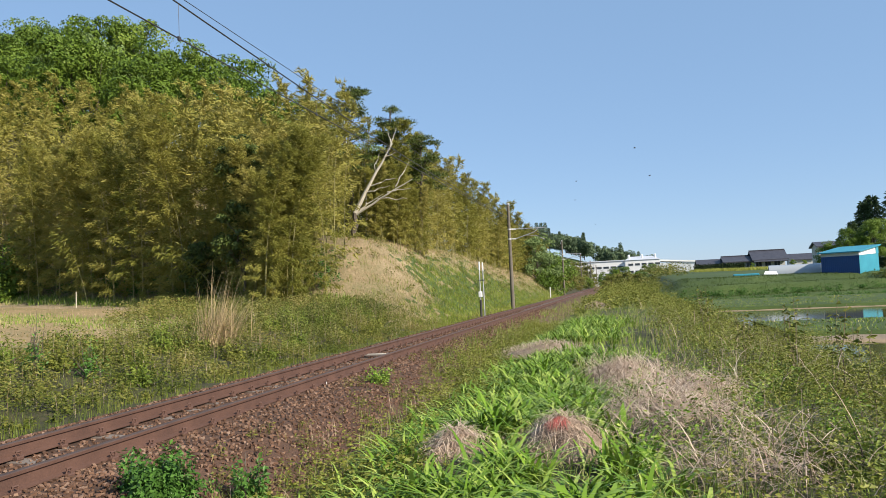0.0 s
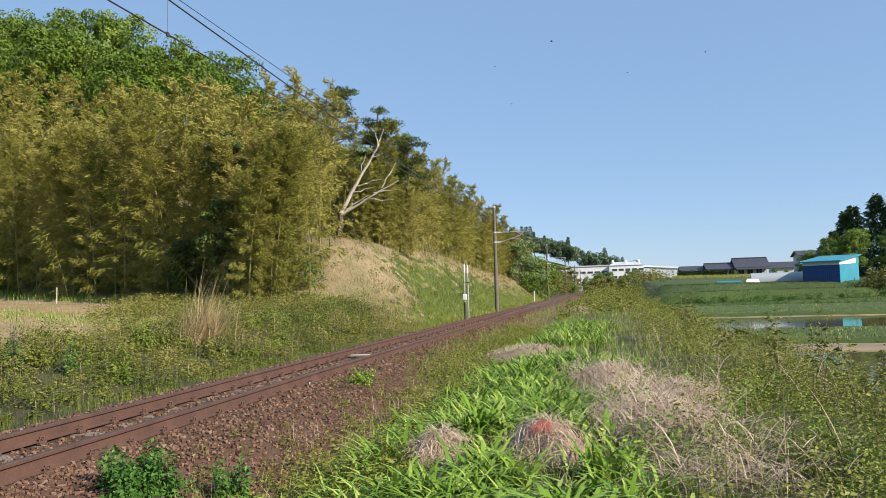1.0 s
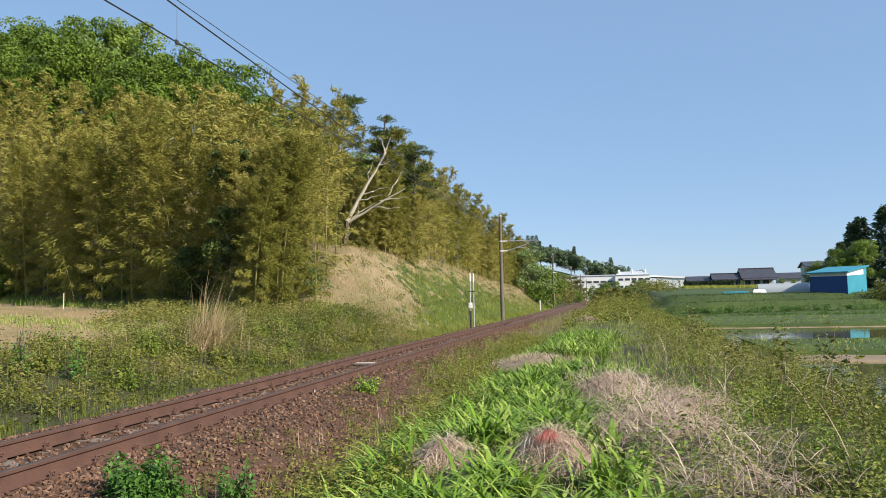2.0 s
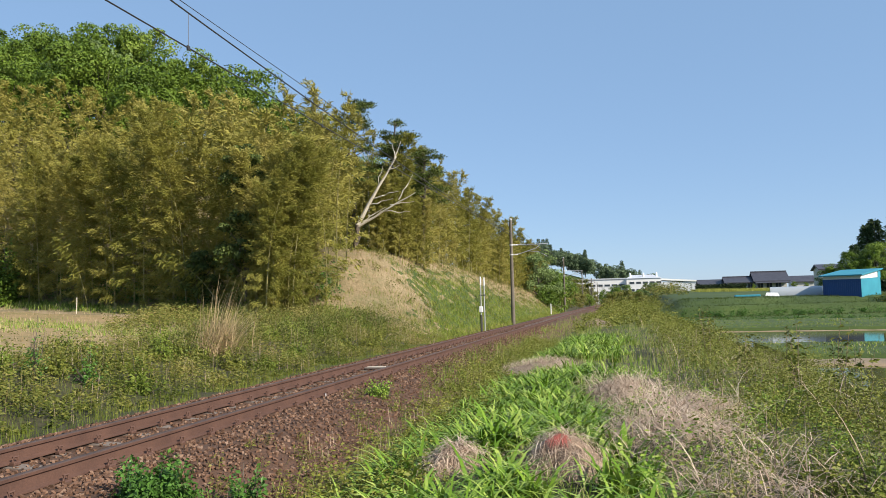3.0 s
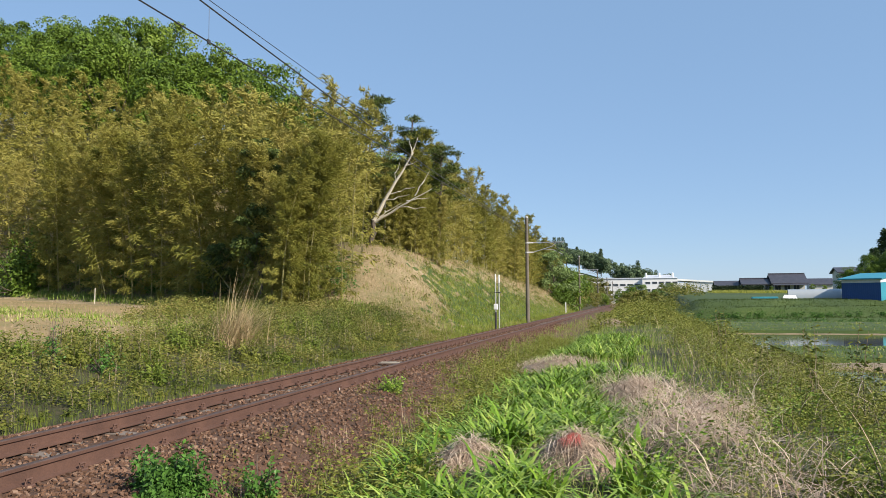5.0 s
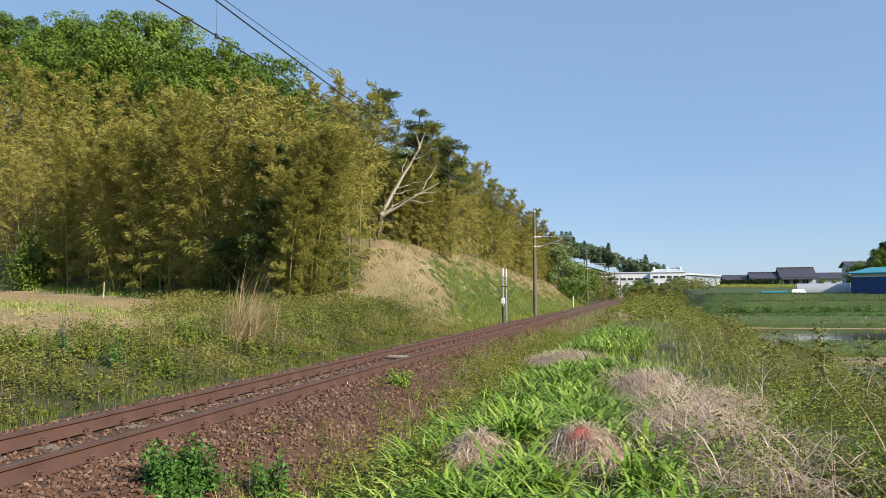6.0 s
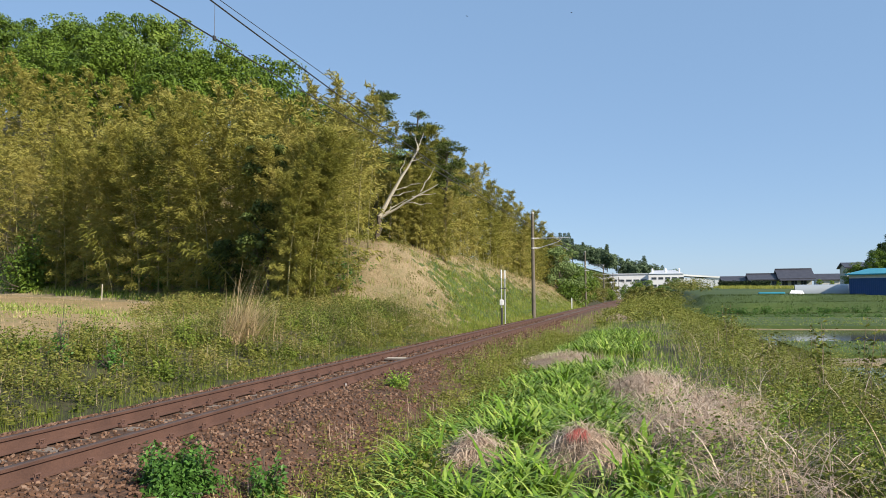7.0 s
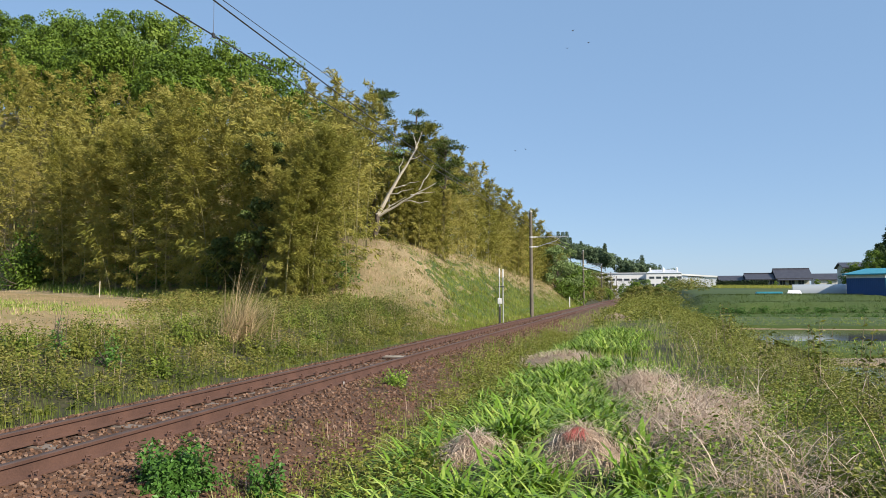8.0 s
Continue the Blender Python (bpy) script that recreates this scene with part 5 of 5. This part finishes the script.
def house():
    z = float(land(42, 236))
    h = thing("house", None, "low traditional house with dark grey tiled roofs", "house", m=pose(0, 236, z))
    for (x0, x1, y0, y1, zt, zr) in ((39.0, 47.2, 0, 9, 2.7, 5.4), (31.0, 39.0, 1, 8, 2.5, 4.1)):
        v, q, t = gable_wall(x0, y0, x1, y1, -1, zt, zr - 0.3)
        part("wall", [(v, q), (v, t)], M_GREYWALL, h)
        part("roof", [gable(x0, y0, x1, y1, zt - 0.1, zr, 0.9)], M_TILE, h, "dark grey tiled roof")
        part("ridge", [box(x0 - 0.9, (y0 + y1) / 2 - 0.2, zr - 0.05, x1 + 0.9, (y0 + y1) / 2 + 0.2, zr + 0.22, 0.05)], M_TILE, h)
    part("porch_roof", [([(38.5, -2, 2.05), (47.6, -2, 2.05), (47.6, 0.2, 2.7), (38.5, 0.2, 2.7), (38.5, -2, 1.9), (47.6, -2, 1.9), (47.6, 0.2, 2.5), (38.5, 0.2, 2.5)], [(0, 1, 2, 3), (7, 6, 5, 4), (0, 4, 5, 1), (1, 5, 6, 2), (2, 6, 7, 3), (3, 7, 4, 0)])], M_TILE, h)
    for x in (32.5, 35, 37.5, 40, 42.5, 45):
        window(h, x, 0 if x > 39 else 1, 0.5, 1.7, 1.6)
    part("gable_board", [([(48.15, 2.6, 3.8), (48.15, 6.4, 3.8), (48.15, 4.5, 5.0), (48.19, 2.6, 3.8), (48.19, 6.4, 3.8), (48.19, 4.5, 5.0)], [(0, 1, 2), (3, 5, 4)])], M_WHITE, h, "white gable board")
    b = thing("outbuilding", None, "low dark-roofed outbuilding beside the house", "building", m=pose(0, 240, z))
    v, q, t = gable_wall(23.5, 0, 31, 6, -1, 2.0, 3.3)
    part("wall", [(v, q), (v, t)], M_BLACK, b)
    part("roof", [gable(23.5, 0, 31, 6, 2.0, 3.6, 0.5)], M_TILE, b)
    c = thing("outbuilding", None, "dark-roofed shed behind the house garden", "building", m=pose(0, 244, z))
    v, q, t = gable_wall(50.5, 0, 56.5, 6, -1, 2.4, 3.8)
    part("wall", [(v, q), (v, t)], M_GREYWALL, c)
    part("roof", [gable(50.5, 0, 56.5, 6, 2.3, 4.1, 0.5)], M_TILE, c)
    d = thing("house", None, "small house with a red roof behind the greenhouse", "house", m=pose(0, 262, z))
    v, q, t = gable_wall(58.5, 0, 62.5, 5, -1, 2.6, 4.0)
    part("wall", [(v, q), (v, t)], M_WHITE, d)
    part("roof", [gable(58.5, 0, 62.5, 5, 2.6, 4.4, 0.4)], M_RED, d, "red roof")
    e = thing("house", None, "two-storey grey house with a dark roof behind the shed", "house", m=pose(1.4, 205, float(land(49, 205))))
    v, q, t = gable_wall(47.6, 0, 57, 7, -1, 5.3, 6.3)
    part("wall", [(v, q), (v, t)], M_GREYWALL, e)
    part("roof", [gable(47.6, 0, 57, 7, 5.3, 6.6, 0.6)], M_TILE, e)
    for zz in (1.0, 3.8):
        for x in (49.5, 52.5):
            window(e, x, 0, zz, 1.6, 1.3)
    part("balcony", [box(47.8, -1.1, 2.9, 51.5, -0.02, 3.1), box(47.8, -1.1, 3.1, 51.5, -1.02, 3.9)], M_TILE, e)
    r = np.random.default_rng(41)
    n = 2200
    p = np.stack([r.uniform(21.5, 35.5, n), r.uniform(231, 232.4, n), np.full(n, 0.0)], 1)
    p[:, 2] = land(p[:, 0], p[:, 1]) + r.uniform(0.05, 1.9, n)
    g = thing("hedge", None, "clipped dark hedge along the house garden", "hedge")
    part("core", [box(21.6, 231.2, z - 0.4, 35.4, 232.2, z + 1.5, 0.1)], M_HEDGE, g)
    part("foliage", [leaves(p, r.normal(size=(n, 3)), 0.45, 0.28, 0.1, r)], M_HEDGE, g)
    for x, y, s in ((48.6, 233, 0.16), (52, 234, 0.14), (37.6, 232, 0.12)):
        plant_tree("garden_tree", SMALL[0], x, y, s, 20 * x, "small clipped garden tree beside the house", "tree", "garden trees")
    u = thing("utility_pole", None, "slender utility pole beside the houses", "pole", m=pose(60.0, 258, z))
    part("mast", tube([(0, 0, -1), (0, 0, 7.5)], 0.15, 8), M_POLE, u)
    part("crossarm", [box(-0.9, -0.06, 6.6, 0.9, 0.06, 6.75)], M_GALV, u)


house()


def shed():
    z = float(land(33, 128)) - 0.05
    s = thing("shed", None, "blue sheet-metal shed with a turquoise sloping roof", "shed", m=pose(35.7, 126, z, 0, 0, -35))
    L, M = 5.6, 8.3
    hl, hr = 3.15, 4.1
    top = lambda y: hl + (hr - hl) * y / M
    part("wall", [box(-L, 0, -0.5, -0.04, 0.12, 2.6)], M_BLUE, s, "dark blue corrugated wall")
    part("wall", [([(-0.12, 0.12, -0.5), (-0.12, M, -0.5), (-0.12, M, 2.9), (-0.12, 0.12, 2.6), (0, 0, -0.5), (0, M, -0.5), (0, M, 2.9), (0, 0, 2.6)], [(0, 1, 2, 3), (7, 6, 5, 4), (0, 4, 5, 1), (1, 5, 6, 2), (2, 6, 7, 3), (3, 7, 4, 0)])], M_TURQ, s, "turquoise side wall")
    part("wall", [box(-L, M - 0.12, -0.5, 0, M, 3.9)], M_TURQ, s)
    part("wall", [box(-L, 0.12, -0.5, -L + 0.12, M - 0.12, 3.0)], M_BLUE, s)
    # greyer than the side's white panel: shade under the eave put into the colour
    part("upper_panel", [box(-L, 0.02, 2.61, -0.05, 0.1, top(0) - 0.05)], M_PALEMETAL, s, "pale upper panel greyed for shade")
    part("upper_panel", [([(-0.10, 0.1, 2.63), (-0.10, M * 0.86, 2.88), (-0.10, M * 0.86, top(M * 0.86)), (-0.10, 0.1, top(0)), (-0.02, 0.1, 2.63), (-0.02, M * 0.86, 2.88), (-0.02, M * 0.86, top(M * 0.86)), (-0.02, 0.1, top(0))], [(0, 1, 2, 3), (7, 6, 5, 4), (0, 4, 5, 1), (1, 5, 6, 2), (2, 6, 7, 3), (3, 7, 4, 0)])], M_WHITE, s, "white upper panel")
    part("post", [box(-0.06, M * 0.86, 2.9, 0.04, M, top(M) - 0.05)], M_TURQ, s)
    v = [(x, y, zz) for x in (-L - 0.4, 0.35) for y, zz in ((-0.5, top(-0.5)), (M + 0.4, top(M + 0.4)), (M + 0.4, top(M + 0.4) + 0.18), (-0.5, top(-0.5) + 0.18))]
    part("roof", [(v, [(0, 1, 2, 3), (7, 6, 5, 4), (0, 4, 5, 1), (1, 5, 6, 2), (2, 6, 7, 3), (3, 7, 4, 0)])], M_TURQ, s, "turquoise metal roof")
    me = None
    for k in range(19):
        x = -L + 0.15 + k * 0.285
        if me is None:
            me = geo("rib", [box(0, -0.03, -0.4, 0.06, 0.0, 2.57)], M_BLUE)
        part("rib", me, None, s, m=pose(x, 0, 0))


shed()


def greenhouse():
    z = float(land(28, 136)) - 0.05
    g = thing("greenhouse", None, "long plastic film tunnel greenhouse beside the shed", "greenhouse", m=pose(28.6, 136, z, 0, 0, -8))
    n, r0 = 12, 1.5
    for k, x in enumerate(np.arange(-4.0, 4.01, 1.0)):
        pts = [(x, -r0 * math.cos(math.pi * i / n) * 1.25, r0 * math.sin(math.pi * i / n)) for i in range(n + 1)]
        part("hoop", tube(pts, 0.03, 5), M_GALV, g)
    xs = np.linspace(-4, 4, 9)
    v = [(x, -r0 * 1.27 * math.cos(math.pi * i / n), (r0 + 0.04) * math.sin(math.pi * i / n)) for x in xs for i in range(n + 1)]
    f = [(a * (n + 1) + i, a * (n + 1) + i + 1, (a + 1) * (n + 1) + i + 1, (a + 1) * (n + 1) + i) for a in range(8) for i in range(n)]
    part("film", [(v, f)], M_PLASTIC, g, "milky translucent plastic film", True)
    c = thing("cold_frame", None, "low plastic-covered cold frame on the field edge", "frame", m=pose(24.0, 131.5, float(land(24, 131)), 0, 0, -6) @ Matrix.Scale(0.7, 4))
    part("cover", [([(-1.5, -0.9, 0.25), (1.5, -0.9, 0.1), (1.3, 0.9, 0.8), (-1.1, 0.9, 0.9), (-1.5, -0.9, -0.1), (1.5, -0.9, -0.1), (1.3, 0.9, -0.1), (-1.1, 0.9, -0.1)], [(0, 1, 2, 3), (7, 6, 5, 4), (0, 4, 5, 1), (1, 5, 6, 2), (2, 6, 7, 3), (3, 7, 4, 0)])], M_WHITE, c)
    t = thing("tarpaulin", None, "turquoise tarpaulin spread over a low bed", "tarpaulin", m=pose(20.3, 132, float(land(20.3, 132)), 0, 0, -4))
    part("sheet", [box(-2.0, -0.8, -0.1, 2.0, 0.8, 0.3, 0.12)], M_TURQ, t)


greenhouse()


def factory():
    f = thing("factory", None, "large white factory with window bands and grey roof", "factory", m=pose(0, 300, 3))
    part("wall", [box(-21, 4, -4, 2.4, 20, 6.2)], M_WHITE, f)
    part("wall", [box(2.5, 0, -4, 15.5, 26, 6.2)], M_WHITE, f)
    part("roof", [([(2.3, -0.3, 6.2), (15.7, -0.3, 6.2), (15.7, 26, 6.2), (2.3, 26, 6.2), (4.5, 13, 7.9), (13, 13, 7.9)], [(0, 1, 5, 4), (2, 3, 4, 5)])], M_PALEMETAL, f)
    part("roof", [box(-21.3, 3.7, 6.21, 2.3, 20.3, 6.6)], M_PALEMETAL, f)
    for k in range(5):
        x = 3.6 + k * 2.5
        for z in (1.2, 4.0):
            w = part("window", [box(x, -0.08, z, x + 1.9, 0.02, z + 0.95)], M_GREYWALL, f)
            part("pane", [box(x + 0.08, -0.1, z + 0.08, x + 1.82, -0.07, z + 0.87)], M_GLASS, w)
    for k in range(8):
        x = -20 + k * 2.8
        w = part("window", [box(x, 3.92, 3.4, x + 2.2, 4.02, 4.3)], M_GREYWALL, f)
        part("pane", [box(x + 0.08, 3.9, 3.48, x + 2.12, 3.93, 4.22)], M_GLASS, w)
    for x in (4, 9, 14):
        part("roof_vent", tube([(x, 6, 6.3), (x, 6, 8.3), (x, 6, 8.5)], [0.4, 0.4, 0.1], 8), M_WHITE, f)
    for x in (10.8, 12.4, 14.0):
        part("tank", tube([(x, -3, -3), (x, -3, 2.8), (x, -3, 3.3)], [0.7, 0.7, 0.2], 10), M_PALEMETAL, f, "silver-grey tank", True)
    h = thing("warehouse", None, "long pale metal-clad hall with a low roof", "warehouse", m=pose(0, 325, 3))
    part("wall", [box(16, 0, -4, 37, 18, 5.0)], M_PALEMETAL, h)
    part("roof", [([(15.6, -0.5, 6.6), (37.5, -0.5, 5.0), (37.5, 18, 5.0), (15.6, 18, 6.6), (15.6, -0.5, 5.9), (37.5, -0.5, 4.4), (37.5, 18, 4.4), (15.6, 18, 5.9)], [(0, 1, 2, 3), (7, 6, 5, 4), (0, 4, 5, 1), (1, 5, 6, 2), (2, 6, 7, 3), (3, 7, 4, 0)])], M_WHITE, h)
    for k in range(7):
        part("pilaster", [box(17.5 + 2.8 * k, -0.15, -4, 17.7 + 2.8 * k, -0.01, 4.4)], M_GREYWALL, h)
    r = np.random.default_rng(61)
    n = 900
    x, y = r.uniform(-24, 14, n), r.uniform(150, 292, n)
    keep = np.abs(x - TRACK_X) > 3.2
    w = weeds(x[keep], y[keep], r.uniform(0.8, 3.0, keep.sum()), 40, 0.4, r, wide=1.1)
    thing("thicket", geo("thicket", [w[0], w[1]], M_WEED), "brownish green thicket beside the track before the factory", "thicket", kind="stuff")
    for k, (x, y, s) in enumerate(((-8.5, 215, 0.3), (-4.5, 225, 0.36), (1.5, 232, 0.40), (5.5, 240, 0.30), (-12, 190, 0.32), (-14, 205, 0.4), (8.5, 262, 0.3), (-1.5, 255, 0.4), (-2.6, 176, 0.2), (0.5, 186, 0.24), (3.4, 196, 0.24), (6.2, 205, 0.26), (-0.5, 205, 0.28), (4.5, 222, 0.3), (9.5, 226, 0.26), (-11.5, 160, 0.26), (-10.6, 172, 0.24), (-13.2, 178, 0.3))):
        plant_tree("small_tree", SMALL[k % 3], x, y, s, 70 * k, "small leafy tree before the factory", "tree", "trees before the factory", -0.9)


factory()


def track_end_bushes():
    shrub = tree_meshes(broad_tree(66, 6.0, 2.8, 34, 90, 0.3, 0.0, 1.6), M_WEED)
    for k, (x, y, s) in enumerate(((-2.4, 138, 0.4), (-1.6, 146, 0.5), (-0.4, 153, 0.55), (-2.2, 160, 0.55), (1.2, 160, 0.6), (3.4, 166, 0.6), (-9.6, 132, 0.4), (-10.2, 142, 0.5), (-9.8, 152, 0.55), (-10.4, 163, 0.6), (-8.9, 176, 0.6), (-9.4, 284, 0.8), (-11.2, 280, 0.9), (-13.2, 287, 0.95), (-15.4, 276, 0.9), (-18.0, 282, 1.0), (-3.0, 280, 0.75), (-1.0, 270, 0.8))):
        plant_tree("shrub", shrub, x, y, s, 47 * k, "brownish green shrub beside the far end of the track", "shrub", "shrubs at the end of the track", -0.5)


track_end_bushes()


def far_woods():
    r = np.random.default_rng(51)
    n = 130
    x = -75 + 92 * r.random(n)
    y = 400 + 70 * r.random(n)
    g = land(x, y) + 4 * step(25, -60, x)
    t1, t2 = broad_tree(91, 10, 4.2, 24, 50, 0.9, 0.0, 1.8), conifer(92, 14, 2.6, 14, 18, 0.1, 0.9)
    rows = np.stack([x, y, g, r.uniform(0, 6.28, n), r.uniform(0.7, 1.05, n)], 1)
    w = thing("woods", None, "distant dark green wooded ridge behind the factory", "woods", kind="stuff")
    part("crowns", [placed(t1[1], rows[:100]), placed(t2[1], rows[100:])], M_HAZEDWOOD, w)
    tall = conifer(93, 20, 3.6, 20, 20, 0.3, 1.0)
    for x, y, s in ((-17.5, 405, 0.72), (-30, 405, 0.62), (-36, 410, 0.66)):
        plant_tree("conifer", tree_meshes(tall, M_HAZEDWOOD), x, y, s, 30, "tall dark conifer on the distant ridge", "tree", "conifers on the ridge", 1.5)
    cedar = [tree_meshes(conifer(95 + k, 16, 5.2, 34, 24, 0.02, 1.05), M_PINE) for k in range(2)]
    for k in range(12):
        plant_tree("cedar", cedar[k % 2], 48.5 + 3.0 * k + random.uniform(-.6, .6), 168 + 8 * random.random() + (k % 3) * 4, (0.62, 0.85, 1.0, 1.1)[min(k, 3)] * random.uniform(0.92, 1.08), random.uniform(0, 360), "tall dark green cedar behind the shed", "tree", "cedars behind the shed")
    plant_tree("broadleaf_tree", OAKS[0], 40.6, 149, 0.5, 20, "rounded bright green tree behind the shed", "tree", "trees behind the shed")
    plant_tree("broadleaf_tree", OAKS[1], 45.0, 150, 0.62, 70, "rounded bright green tree behind the shed", "tree", "trees behind the shed")
    plant_tree("broadleaf_tree", OAKS[2], 52.5, 150, 0.62, 120, "rounded bright green tree behind the shed", "tree", "trees behind the shed")
    plant_tree("broadleaf_tree", OAKS[2], 38.0, 153, 0.36, 10, "rounded bright green tree behind the shed", "tree", "trees behind the shed")


far_woods()


# ---- insects ----
def insect(size, label):
    g = thing("insect", None, label, "insect", "insects in the air")
    part("body", tube([(-0.5 * size, 0, 0), (-0.2 * size, 0, 0.04 * size), (0.2 * size, 0, 0.05 * size), (0.5 * size, 0, 0)], [0.04 * size, 0.16 * size, 0.17 * size, 0.05 * size], 8), M_BLACK, g)
    for s in (-1, 1):
        part("wing", [([(0.1 * size, 0, 0.1 * size), (0.25 * size, s * 0.6 * size, 0.25 * size), (-0.1 * size, s * 0.75 * size, 0.28 * size), (-0.2 * size, s * 0.25 * size, 0.15 * size)], [(0, 1, 2, 3)])], M_BLACK, g)
    return g


FLY = insect(0.013, "small dark fly passing close to the camera")
GNATS = [insect(0.012, "tiny dark gnat hovering in the air") for _ in range(5)]

ballast()


# ---- what moves ----
def motions():
    def sky_point(right, up, dist):
        """A place in the air: degrees to the right of the track's line and above level."""
        a, b = radians(right), radians(up)
        return dist * math.cos(b) * math.sin(a), dist * math.cos(b) * math.cos(a), EYE_Z + dist * math.sin(b)
    path = ((0.0, -40, 30), (1.3, -24, 27), (1.5, -12.5, 20.6), (1.7, -6, 27), (3.0, 5, 34), (8.0, 20, 40))
    walk(FLY, [(t, pose(*sky_point(a, b, 1.0), 0, 0, 60 + 8 * k)) for k, (t, a, b) in enumerate(path)])
    start = ((2.1, 9.7), (3.0, 7.6), (-2.4, 7.6), (-2.6, 6.2), (-1.2, 4.3))
    end = ((-4.8, 19.3), (-3.6, 18.4), (-5.2, 18.1), (-9.2, 10.8), (-8.4, 10.9))
    for k, g in enumerate(GNATS):
        (a, b), (c, d) = start[k], end[k]
        side = 1 if k % 2 else -1
        rows = [(0.0, a, b), (0.6, a + 3 * side, b + 4), (1.6, a + 7 * side, b + 16 + k), (4.0, 4 * side, 36 + 2 * k), (6.6, c + 5 * side, d + 15), (7.5, c + 3 * side, d + 4), (8.0, c, d)]
        walk(g, [(t, pose(*sky_point(p, q, 3.5 + 0.4 * k), 0, 0, 25 * k + 9 * i)) for i, (t, p, q) in enumerate(rows)])
    # the wind leans the dry grass
    x, y = -11.1, 19.2
    z = float(land(x, y))
    walk(PAMPAS, [(t, pose(x, y, z, 0, lean, 0)) for t, lean in ((0.0, -5.0), (0.5, -3.0), (1.0, 0.5), (1.5, 0.0), (3.0, -1.0), (3.5, -1.0), (4.0, 1.0), (4.5, 0.0), (6.0, 0.5), (6.5, 0.0), (7.0, -1.0), (7.5, 0.5), (8.0, 0.3))])


motions()
